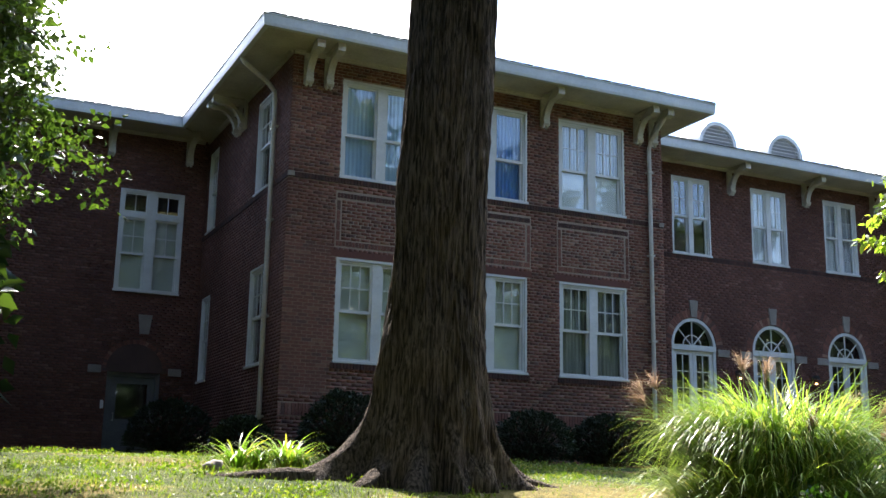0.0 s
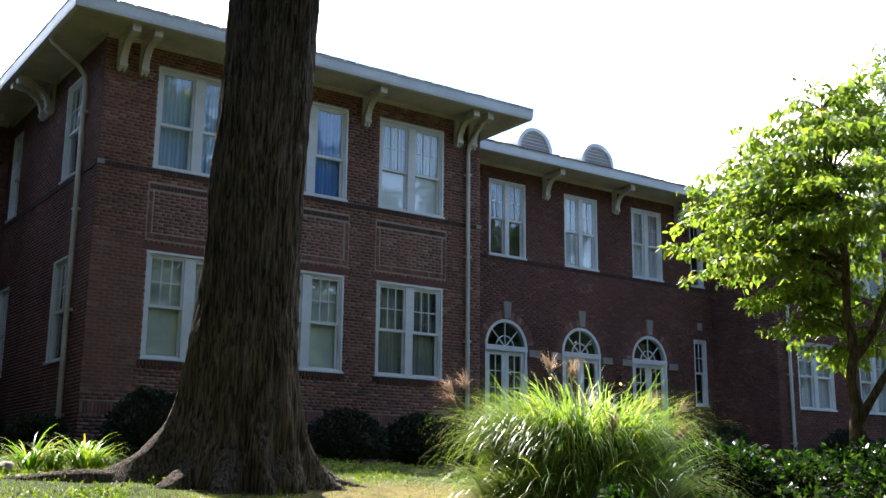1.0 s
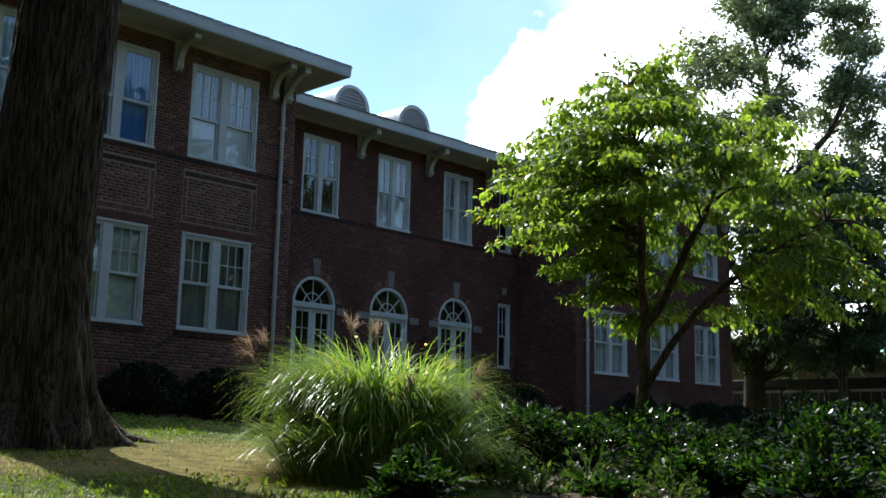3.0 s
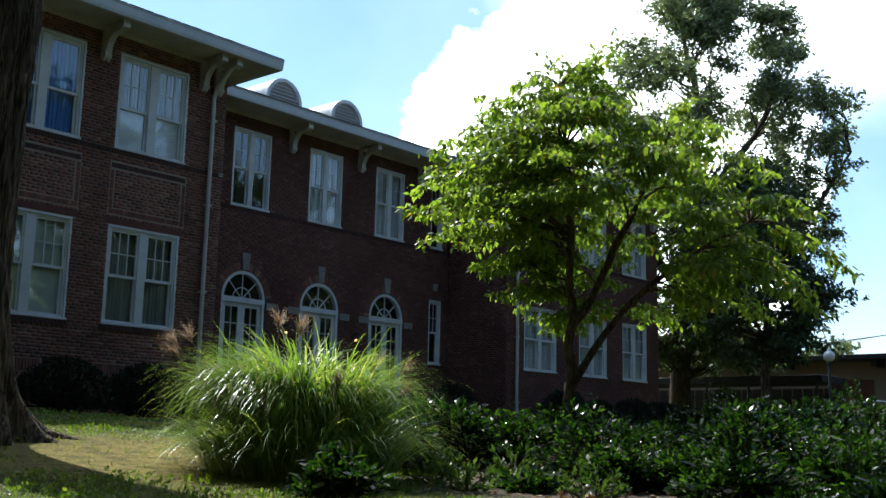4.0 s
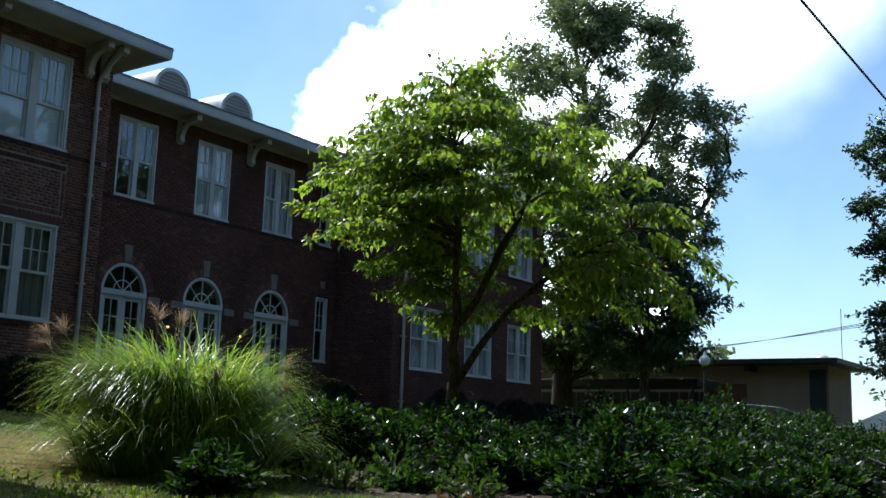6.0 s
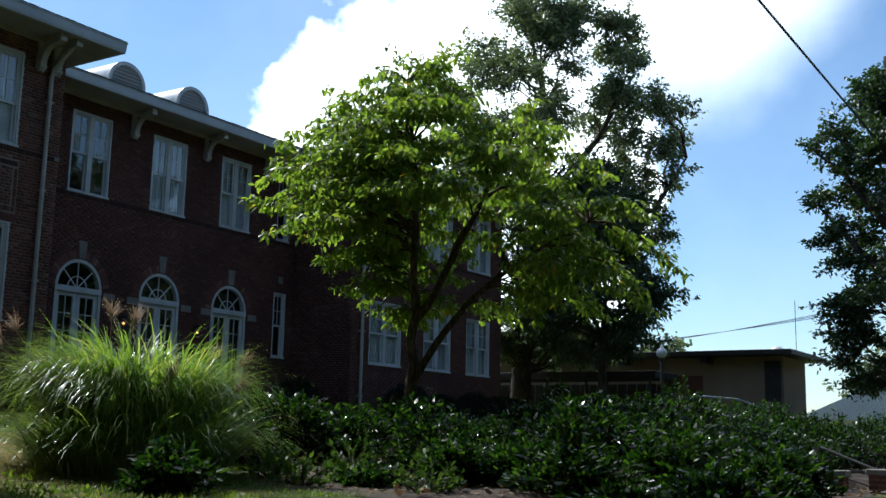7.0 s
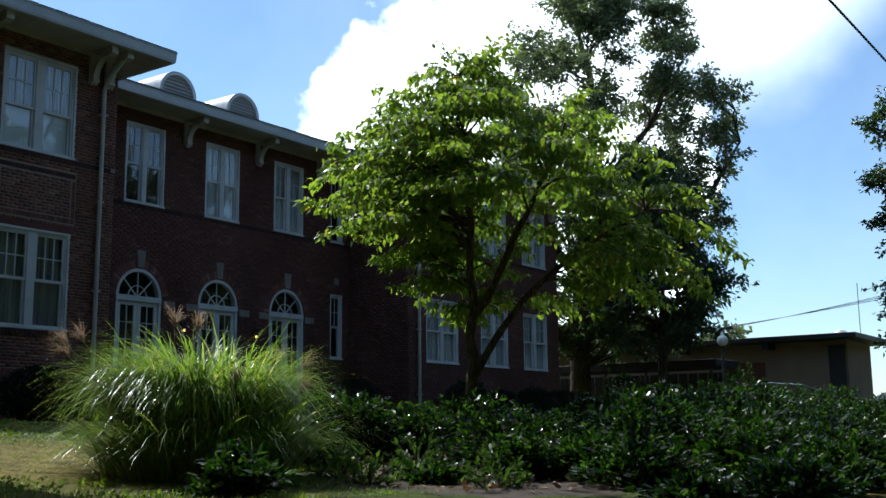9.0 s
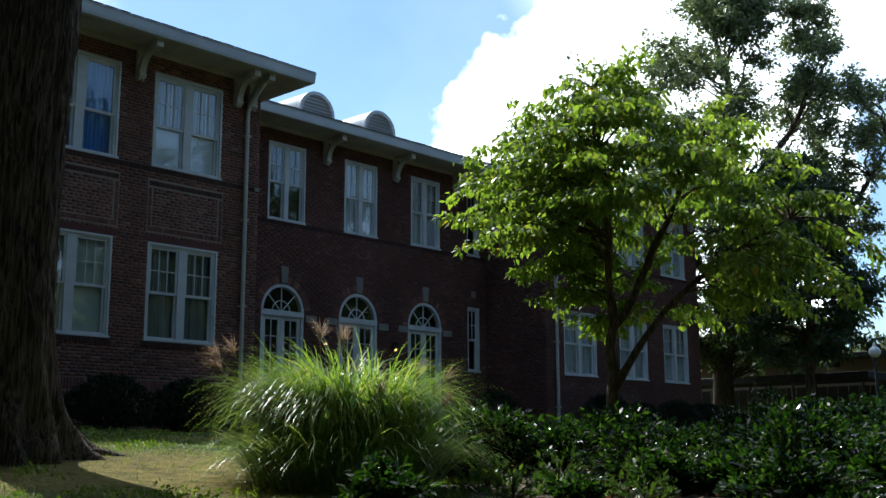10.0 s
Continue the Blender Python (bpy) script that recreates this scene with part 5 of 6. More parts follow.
def big_trunk():
    """The old tree at the lawn's edge: a ridged trunk with a flaring root foot and a high unseen crown that blocks sky
    light.
    """
    cx, cy = 5.07, 10.6
    zg = 1.22
    t = thing("old_tree", (cx, cy, zg), "massive old tree trunk with furrowed bark and flaring roots", "tree")
    zs = np.concatenate([np.linspace(zg, 2.4, 44), np.linspace(2.45, 7.5, 90), np.linspace(7.7, 13.5, 22)])
    k = 230
    th = np.linspace(0, 2 * math.pi, k, endpoint=False)
    lobes = [(3.05, 1.1, 0.22, 0.26), (4.1, 0.3, 0.2, 0.3), (4.65, 0.2, 0.16, 0.26), (5.15, 0.28, 0.16, 0.3), (5.7, 0.42, 0.18, 0.3), (6.2, 0.72, 0.18, 0.26), (0.9, 0.6, 0.3, 0.3), (2.0, 0.55, 0.3, 0.3), (3.6, 0.4, 0.2, 0.28)]
    verts = []
    for z in zs:
        r0 = np.interp(z, (1.2, 2.0, 2.4, 3.0, 4.0, 5.0, 7.0, 13.5), (0.68, 0.62, 0.575, 0.525, 0.485, 0.49, 0.47, 0.34))
        ox = np.interp(z, (1.2, 2.5, 4.0, 5.0, 7.0, 13.5), (-0.05, -0.03, 0.01, 0.07, 0.18, 0.5))
        r = np.full(k, float(r0))
        for a, amp, w, h in lobes:
            d = np.abs((th - a + math.pi) % (2 * math.pi) - math.pi)
            r += amp * np.exp(-(d / w) ** 2) * math.exp(-max(0.0, z - 1.4) / h) * (1.0 if z > 1.4 else 1 + (1.4 - z) * 1.2)
            r += 0.06 * amp * np.exp(-(d / w) ** 2) * math.exp(-max(0.0, z - 1.5) / 1.6)
        for i in range(k):
            p = Vector((math.cos(th[i]) * 8.5, math.sin(th[i]) * 8.5, z * 1.9))
            q = Vector((math.cos(th[i]) * 2.2, math.sin(th[i]) * 2.2, z * 0.9))
            ridge = 1 - abs(noise.noise(p)) * 2.4
            fine = noise.noise(p * 2.6)
            r[i] += 0.034 * ridge + 0.018 * fine + 0.05 * noise.noise(q)
        if z < 2.2:
            for i in range(k):
                r[i] += 0.15 * (2.2 - z) * noise.noise(Vector((math.cos(th[i]) * 4, math.sin(th[i]) * 4, z * 3)))
        verts += [(cx + ox + r[i] * math.cos(th[i]), cy + r[i] * math.sin(th[i]), z) for i in range(k)]
    n = len(zs)
    f = [(j * k + i, j * k + (i + 1) % k, (j + 1) * k + (i + 1) % k, (j + 1) * k + i) for j in range(n - 1) for i in range(k)]
    mesh_np("trunk", verts, f, BARK, t, smooth=True)
    bm = bmesh.new()
    rng = np.random.default_rng(2)
    for a, ln, r0 in ((3.02, 2.75, 0.18), (6.15, 1.6, 0.15), (5.75, 1.3, 0.12)):
        pts, rad = [], []
        for i in range(9):
            s = 0.5 + (ln - 0.5) * i / 8
            aa = a + 0.12 * math.sin(s * 3 + a)
            x, y = cx + s * math.cos(aa), cy + s * math.sin(aa)
            pts.append((x, y, height(x, y) + 0.05 * (1 - i / 8) - 0.06 * i / 8))
            rad.append(r0 * (1 - 0.8 * i / 8) * (1 + 0.12 * rng.normal()))
        tube(bm, pts, rad, 10)
    part("root_flare", bm, BARK, t, "", True)
    # crown out of view, shifted towards the street to cut sky light and bounce
    bm = bmesh.new()
    pos, along = [], []
    for i in range(150):
        a, rr = i * 2.4, 7.6 * math.sqrt((i + 0.5) / 150)
        e = np.array((4.6 + rr * math.cos(a), 5.6 + rr * math.sin(a), rng.uniform(11.2, 13.5) + rng.uniform(0, 6.0) * (1 - (rr / 7.6) ** 2)))
        j = np.array((cx + 0.45, cy, rng.uniform(10.0, 13.2)))
        if i % 3 == 0:
            tube(bm, wander(j, e, 0.25, 4, rng), [0.14, 0.11, 0.08, 0.05, 0.03], 6, False)
        m = 170
        pos.append(e + rng.normal(size=(m, 3)) * (0.75, 0.75, 0.45))
        along.append(rng.normal(size=(m, 3)) - (0, 0, 0.3))
    part("limbwork", bm, BARK, t, "", True)
    leaf_cloud("crown", np.concatenate(pos), np.concatenate(along), 0.3, 0.6, LEAF_DARK, t, rng)


big_trunk()


def ribbon_cloud(name, roots, heading, lengths, lean0, lean1, width, mat, parent, seg=8, power=1.6):
    """Arching blades: strips that leave their roots near upright and bend over."""
    k = len(roots)
    s = np.linspace(0, 1, seg + 1)
    h = np.stack([np.cos(heading), np.sin(heading), np.zeros(k)], 1)
    side = np.stack([-np.sin(heading), np.cos(heading), np.zeros(k)], 1)
    p = roots.copy()
    v = np.zeros((k, seg + 1, 2, 3))
    for i in range(seg + 1):
        ang = lean0 + (lean1 - lean0) * s[i] ** power
        if i:
            p = p + (lengths / seg)[:, None] * (np.sin(ang)[:, None] * h + np.cos(ang)[:, None] * np.array((0, 0, 1.0)))
        w = width * (1 - s[i] ** 2.5 * 0.92) * (0.6 + 0.4 * min(1, s[i] * 4))
        v[:, i, 0] = p - side * w[:, None] / 2
        v[:, i, 1] = p + side * w[:, None] / 2
    f = []
    for i in range(seg):
        b = 2 * i
        f.append((b, b + 1, b + 3, b + 2))
    f = (np.array(f)[None] + 2 * (seg + 1) * np.arange(k)[:, None, None]).reshape(-1, 4)
    return mesh_np(name, v.reshape(-1, 3), f, mat, parent)


def grass_clump(x, y):
    rng = np.random.default_rng(8)
    z = height(x, y) - 0.03
    t = thing("ornamental_grass", (x, y, z), "tall clump of arching green ornamental grass with pale plumes", "grass clump")
    k, tufts = 4300, 110
    ta, tr = rng.uniform(0, 2 * math.pi, tufts), 0.54 * np.sqrt(rng.uniform(0, 1, tufts))
    th, tb = ta + rng.normal(0, 0.7, tufts), rng.uniform(1.2, 2.6, tufts)
    own = rng.integers(0, tufts, k)
    rx, ry = tr[own] * np.cos(ta[own]) + rng.normal(0, 0.05, k), tr[own] * np.sin(ta[own]) + rng.normal(0, 0.05, k)
    rad = np.minimum(np.hypot(rx, ry), 0.66)
    roots = np.stack([x + rx, y + ry, np.full(k, z)], 1)
    ln = rng.uniform(1.1, 1.88, k) * (1 - 0.2 * rad / 0.62)
    lean0 = np.clip(rad / 0.62 * 0.2 + rng.normal(0, 0.1, k), 0.0, 0.5)
    lean1 = lean0 + tb[own] + rng.normal(0, 0.25, k)
    ribbon_cloud("foliage", roots, th[own] + rng.normal(0, 0.38, k), ln, lean0, lean1, rng.uniform(0.012, 0.025, k), BLADE, t, 10, 2.2)
    k = 1300
    rad, a = rng.uniform(0.45, 0.85, k), rng.uniform(0, 2 * math.pi, k)
    roots = np.stack([x + rad * np.cos(a), y + rad * np.sin(a), np.full(k, z)], 1)
    ribbon_cloud("lower_foliage", roots, a + rng.normal(0, 0.6, k), rng.uniform(0.6, 1.25, k), rng.uniform(0.1, 0.5, k), rng.uniform(1.5, 2.4, k), rng.uniform(0.011, 0.02, k), BLADE, t, 8, 1.2)
    k = 320
    rad, a = 0.6 * np.sqrt(rng.uniform(0, 1, k)), rng.uniform(0, 2 * math.pi, k)
    roots = np.stack([x + rad * np.cos(a), y + rad * np.sin(a), np.full(k, z)], 1)
    ribbon_cloud("long_foliage", roots, a + rng.normal(0, 0.4, k), rng.uniform(1.35, 1.8, k), rng.uniform(0.0, 0.25, k), rng.uniform(1.5, 2.6, k), rng.uniform(0.010, 0.017, k), BLADE, t, 10, 2.0)
    # plumes on thin culms
    for px, py, lean, hd, ln in ((6.5, 7.85, 0.5, 2.5, 1.3), (6.5, 7.75, 0.6, 2.7, 1.22), (6.6, 7.9, 0.42, 2.4, 1.32), (6.9, 7.75, 0.05, 1.0, 1.42), (6.96, 7.7, 0.1, 5.5, 1.36), (7.5, 7.6, 0.4, -0.4, 1.15), (7.55, 7.4, 0.5, -0.9, 1.1), (6.75, 7.1, 0.5, -1.8, 0.9), (7.35, 7.0, 0.55, -1.5, 0.85)):
        bm = bmesh.new()
        pts = [(px + 0.9 * ln * s * math.sin(lean * s) * math.cos(hd), py + 0.9 * ln * s * math.sin(lean * s) * math.sin(hd), z + ln * s * math.cos(lean * s * 0.8)) for s in np.linspace(0, 1, 8)]
        tube(bm, pts, 0.004, 4)
        c = part("culm", bm, PLUME, t)
        m = 90
        tip, prev = np.array(pts[-1]), np.array(pts[-3])
        d = (tip - prev) / np.linalg.norm(tip - prev)
        s = rng.uniform(0, 1, m)
        roots = tip - d * 0.05 + s[:, None] * d * 0.05
        wv = d + rng.normal(size=(m, 3)) * 0.3
        hdg = np.arctan2(wv[:, 1], wv[:, 0])
        l0 = np.arctan2(np.hypot(wv[:, 0], wv[:, 1]), wv[:, 2])
        ribbon_cloud("plume", roots, hdg, rng.uniform(0.12, 0.26, m), l0, l0 + rng.uniform(0.2, 0.9, m), np.full(m, 0.007), PLUME, c, 4)


grass_clump(7.05, 7.55)


def bush(name, label, x, y, r, top, leaf, width, mat, seed, count, group, upright=0.5, base=None, rough=0.45, level=False):
    """A mound of leafy shoots over a few stems, uneven in outline."""
    rng = np.random.default_rng(seed)
    z0 = height(x, y) - 0.03 if base is None else base
    t = thing(name, (x, y, z0), label, "bush", group)
    h = top - z0
    shoots = max(12, count // 9)
    d = rng.normal(size=(shoots, 3))
    d[:, 2] = np.abs(d[:, 2]) * 1.1 + 0.02
    d /= np.linalg.norm(d, axis=1, keepdims=True)
    reach = rng.uniform(0.72 if rough > 0.2 else 0.9, 1.08 if rough > 0.2 else 1.0, shoots) ** 0.7
    for i in range(shoots):
        reach[i] *= 1 + rough * noise.noise(Vector(d[i]) * 2.2 + Vector((seed * 3.1, 0, 0)))
    tip = np.array((x, y, z0 + 0.25 * h)) + d * reach[:, None] * (r, r, 0.76 * h)
    low = rng.uniform(size=shoots) < 0.16
    tip[low, 2] = z0 + rng.uniform(0.1, 0.4, low.sum()) * h
    bm = bmesh.new()
    for i in range(0, shoots, 3):
        b = Vector((x + rng.normal() * 0.12 * r, y + rng.normal() * 0.12 * r, z0))
        m = b.lerp(Vector(tip[i]), 0.5) + Vector((0, 0, 0.08 * h))
        tube(bm, [b, m, Vector(tip[i])], [0.014, 0.009, 0.004], 4, False)
    part("branchwork", bm, BARK_THIN, t)
    per = 9
    out = d * (1, 1, 0.6) + np.array((0, 0, upright))
    out /= np.linalg.norm(out, axis=1, keepdims=True)
    s = rng.uniform(-1.6, 0.25, (shoots, per))
    pos = tip[:, None] + out[:, None] * s[..., None] * leaf + rng.normal(size=(shoots, per, 3)) * leaf * 0.12
    al = out[:, None] + rng.normal(size=(shoots, per, 3)) * 0.62
    if level:
        al[..., 2] *= 0.6
        ovate_leaves("foliage", pos.reshape(-1, 3), al.reshape(-1, 3), leaf, width, mat, t, rng, 0.08)
    else:
        leaf_cloud("foliage", pos.reshape(-1, 3), al.reshape(-1, 3), leaf, width, mat, t, rng, 0.16)
    return t


HEDGE = [(8.95, 8.15, .6, 1.78), (9.9, 8.2, .7, 1.83), (11.0, 8.1, .75, 1.86), (12.2, 8.0, .8, 1.87), (13.4, 7.9, .8, 1.88), (14.7, 7.7, .85, 1.9), (16.1, 7.5, .95, 2.06), (17.7, 7.2, 1.1, 2.2), (19.6, 7.0, 1.2, 2.24), (21.8, 6.9, 1.3, 2.2), (24.2, 6.8, 1.3, 2.2),
         (10.7, 6.5, .75, 1.66), (11.9, 6.3, .8, 1.75), (13.2, 6.0, .85, 1.82), (14.8, 5.8, .95, 2.0),
         (9.4, 4.85, .5, 1.4), (10.25, 4.7, .72, 1.66), (11.2, 4.6, .75, 1.75), (12.2, 4.4, .75, 1.7), (13.3, 4.25, .75, 1.62), (14.4, 4.1, .75, 1.52),
         (5.95, 5.9, .33, 1.25), (8.3, 5.85, .36, 1.28), (8.95, 5.3, .4, 1.36),
         (9.15, 4.1, .6, 1.42), (10.0, 3.8, .6, 1.5), (10.95, 3.7, .55, 1.46), (11.95, 3.65, .55, 1.42), (13.0, 3.6, .5, 1.36), (16.2, 4.9, .9, 1.7), (18.6, 4.9, 1.0, 1.75), (21.0, 4.9, 1.1, 1.8), (24, 5.0, 1.2, 1.85), (27, 5.2, 1.3, 1.9),
         (9.6, 3.1, .5, 1.3), (10.5, 3.0, .5, 1.32), (11.5, 2.95, .5, 1.3), (8.4, 3.4, .4, 1.2), (8.9, 2.8, .45, 1.2)]
for i, (x, y, r, top) in enumerate(HEDGE):
    bush("laurel_bush", "glossy dark green laurel bush in the bank hedge", x, y, 0.9 * r, top + (0.0, 0.1, -0.1, 0.06, -0.05)[i % 5], 0.095, 0.38, LEAF_LAUREL, 100 + i, int(4600 * r * (0.6 + 0.5 * r)) + 500, "hedge of laurel bushes", 0.45, None, 0.6, True)
for i, (x, y, r, top) in enumerate(((8.0, 6.7, .25, 1.4), (8.9, 6.5, .3, 1.45), (9.4, 5.9, .3, 1.4), (8.2, 5.1, .28, 1.25), (7.6, 6.0, .22, 1.28), (10.1, 5.6, .3, 1.4))):
    bush("young_laurel", "small sparse laurel seedling in the mulch", x, y, r, top, 0.08, 0.42, LEAF_MAPLE, 160 + i, 260, "laurel seedlings")
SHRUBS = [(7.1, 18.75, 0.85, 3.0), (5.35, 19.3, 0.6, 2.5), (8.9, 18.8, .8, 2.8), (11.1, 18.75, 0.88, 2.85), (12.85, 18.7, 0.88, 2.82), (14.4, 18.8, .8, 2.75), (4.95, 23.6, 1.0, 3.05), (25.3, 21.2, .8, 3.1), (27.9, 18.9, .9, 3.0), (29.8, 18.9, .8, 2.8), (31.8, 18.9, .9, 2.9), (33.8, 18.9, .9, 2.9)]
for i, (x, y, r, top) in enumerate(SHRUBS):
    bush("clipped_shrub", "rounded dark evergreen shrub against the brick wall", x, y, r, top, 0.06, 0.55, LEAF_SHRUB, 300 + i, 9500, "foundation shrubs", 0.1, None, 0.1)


def lily(x, y, seed, s):
    rng = np.random.default_rng(seed)
    z = height(x, y) - 0.02
    t = thing("daylily_clump", (x, y, z), "sunlit clump of yellow-green strappy daylily leaves", "plant", "daylilies by the trunk")
    k = 90
    a = rng.uniform(0, 2 * math.pi, k)
    rad = rng.uniform(0, 0.1, k)
    roots = np.stack([x + rad * np.cos(a), y + rad * np.sin(a), np.full(k, z)], 1)
    ribbon_cloud("foliage", roots, a, rng.uniform(0.4, 0.8, k) * s, rng.uniform(0.1, 0.6, k), rng.uniform(1.4, 2.6, k), rng.uniform(0.018, 0.03, k), LILY, t, 8, 1.4)


lily(3.35, 12.2, 1, 1.0)
lily(3.62, 12.35, 5, 0.8)
lily(3.98, 12.35, 2, 0.95)
lily(4.15, 12.5, 3, 0.75)


def rock(x, y, r):
    bm = bmesh.new()
    bmesh.ops.create_icosphere(bm, subdivisions=3, radius=r)
    for v in bm.verts:
        v.co *= 1 + 0.35 * noise.noise(v.co * (1.6 / r))
        v.co.z *= 0.7
        v.co += Vector((x, y, height(x, y) + 0.3 * r))
    t = part("fieldstone", bm, STONE, None, "", True)
    tagged(t, "small weathered grey stone on the lawn", "stone")


rock(2.95, 11.6, 0.12)


def lawn_blades():
    rng = np.random.default_rng(77)
    k = 95000
    x, y = rng.uniform(-5.5, 9.5, k), 5.2 + 13.5 * rng.uniform(0, 1, k) ** 1.35
    keep = []
    for i in range(k):
        tuft = noise.noise((x[i] * 1.3, y[i] * 1.3, 5.0)) + 0.6 * noise.noise((x[i] * 5, y[i] * 5, 9.0))
        dry = math.hypot(x[i] - 6.4, y[i] - 8.6) < 1.9 + 0.8 * tuft
        keep.append(tuft > rng.uniform(-0.75, 0.25) and (not dry or rng.uniform() < 0.2))
    keep = np.array(keep)
    x, y = x[keep], y[keep]
    k = len(x)
    z = np.array([height(a, b) for a, b in zip(x, y)]) - 0.005
    roots = np.stack([x, y, z], 1)
    lush = np.array([0.6 + 0.7 * max(0.0, noise.noise((a * 0.8, b * 0.8, 2.0)) + 0.3) for a, b in zip(x, y)])
    ob = ribbon_cloud("grass", roots, rng.uniform(0, 6.28, k), rng.uniform(0.03, 0.09, k) * lush, rng.uniform(0.0, 0.6, k), rng.uniform(0.5, 1.6, k), rng.uniform(0.006, 0.012, k), LAWN_BLADE, None, 2)
    tagged(ob, "short sunlit lawn grass blades and weeds", "grass", kind="stuff")


lawn_blades()


def lawn_weeds():
    """Low broad-leaved weeds and clover in patches among the grass."""
    rng = np.random.default_rng(78)
    pos = []
    while len(pos) < 16000:
        x, y = rng.uniform(-4.5, 9.5), rng.uniform(5.8, 16.5)
        if noise.noise((x * 0.9, y * 0.9, 8.0)) > 0.05 and math.hypot(x - 6.4, y - 8.6) > 1.5:
            z = height(x, y)
            for _ in range(7):
                pos.append((x + rng.normal() * 0.05, y + rng.normal() * 0.05, z + rng.uniform(0.01, 0.06)))
    pos = np.array(pos)
    way = rng.normal(size=(len(pos), 3)) + (0, 0, 0.7)
    ob = leaf_cloud("lawn_weeds", pos, way, 0.04, 0.6, LAWN_BLADE, None, rng)
    tagged(ob, "low broad-leaved weeds growing in the lawn", "weeds", kind="stuff")


lawn_weeds()


# ---- mulch under the hedge ----
def mulch():
    bm = bmesh.new()
    rng = np.random.default_rng(4)
    pts = []
    for i in range(48):
        a = 2 * math.pi * i / 48
        pts.append((17 + 10.2 * math.cos(a) * (1 + 0.03 * rng.normal()), 5.7 + 3.5 * math.sin(a) * (1 + 0.05 * rng.normal())))
    grid = {}
    for i in range(8):
        for j, (px, py) in enumerate(pts):
            s = i / 7
            x, y = 17 + (px - 17) * s, 5.7 + (py - 5.7) * s
            grid[i, j] = bm.verts.new((x, y, height(x, y) + (0.012 + 0.02 * rng.uniform() if i < 7 else -0.01)))
    for i in range(7):
        for j in range(48):
            q = (grid[i, j], grid[i, (j + 1) % 48], grid[i + 1, (j + 1) % 48], grid[i + 1, j])
            bm.faces.new(q)
    bmesh.ops.remove_doubles(bm, verts=bm.verts, dist=0.0005)
    tagged(part("mulch_bed", bm, DARK_LEAF_SOIL), "brown leaf mulch under the hedge", "mulch", kind="structure")


mulch()


def leaf_litter():
    """Dry fallen leaves lying on the mulch."""
    rng = np.random.default_rng(15)
    a, q = rng.uniform(0, 2 * math.pi, 5000), np.sqrt(rng.uniform(0, 0.94, 5000))
    x, y = 17 + 9.8 * q * np.cos(a), 5.7 + 3.3 * q * np.sin(a)
    x, y = x[x < 15], y[x < 15]
    pos = np.stack([x, y, [height(p, r) + 0.035 for p, r in zip(x, y)]], 1)
    way = rng.normal(size=(len(pos), 3)) * (1, 1, 0.25)
    tagged(ovate_leaves("leaf_litter", pos, way, 0.075, 0.6, LITTER, None, rng, -0.1), "dry brown fallen leaves on the mulch", "leaf litter", kind="stuff")


leaf_litter()


# ---- low building, lamp, canopy and things beyond ----
def low_building():
    t = thing("low_building", (47.8, 12.6, 1.76), "low flat-roofed tan building with a wide dark roof edge", "building")
    bm = bmesh.new()
    box(bm, AXES, 47.9, 51.6, 12.9, 32, 1.6, 5.2)
    part("wall", bm, TAN, t)
    bm = bmesh.new()
    box(bm, AXES, 46.7, 52.8, 12.2, 33, 5.2, 5.42, 0.02)
    part("roof", bm, DARK_METAL, t, "dark flat roof edge")
    for y in (16, 20, 24, 28):
        bm = bmesh.new()
        box(bm, AXES, 46.9, 47.9, y, y + 0.25, 4.9, 5.19)
        part("beam", bm, DARK_METAL, t)
    # dark strip standing in for the shaded end face at the corner
    bm = bmesh.new()
    box(bm, AXES, 47.86, 47.93, 13.0, 13.7, 1.76, 5.0)
    part("corner_panel", bm, DARK_METAL, t)
    bm = bmesh.new()
    box(bm, AXES, 47.86, 47.93, 16.5, 18.5, 1.76, 4.4)
    part("door_bay", bm, LINTEL, t, "dull brown door bay")
    bm = bmesh.new()
    bmesh.ops.create_uvsphere(bm, u_segments=16, v_segments=8, radius=0.38, matrix=Matrix.Translation((49.6, 13.6, 5.42)))
    part("roof_dome", bm, WHITE, t, "white roof dome", True)
    bm = bmesh.new()
    tube(bm, [(50.2, 12.9, 5.4), (50.2, 12.9, 7.9)], 0.016, 6)
    part("antenna", bm, DARK_METAL, t)


low_building()


def canopy():
    t = thing("walkway_canopy", (43.5, 20, 1.76), "flat dark walkway canopy on thin posts", "canopy")
    bm = bmesh.new()
    box(bm, AXES, 42.4, 45.0, 16.6, 28, 4.0, 4.3, 0.02)
    part("roof", bm, DARK_METAL, t)
    for y in (16.9, 19.8, 22.8, 26):
        for x in (42.6, 44.8):
            bm = bmesh.new()
            tube(bm, [(x, y, 1.7), (x, y, 4.0)], 0.06, 8)
            part("post", bm, DARK_METAL, t)


canopy()
# dark boards added in place of the deep shade under the canopy
screen = thing("screen_fence", (45.33, 22, 1.7), "dark boards standing in for the shade under the walkway canopy", "fence")
for k in range(24):
    bm = bmesh.new()
    box(bm, AXES, 45.3, 45.36, 16.8 + k * 0.46, 17.2 + k * 0.46, 1.7, 3.9)
    part("board", bm, DARK_METAL, screen)
bm = bmesh.new()
for z in (2.2, 3.5):
    box(bm, AXES, 45.36, 45.42, 16.8, 27.8, z, z + 0.1)
part("crossbar", bm, DARK_METAL, screen)


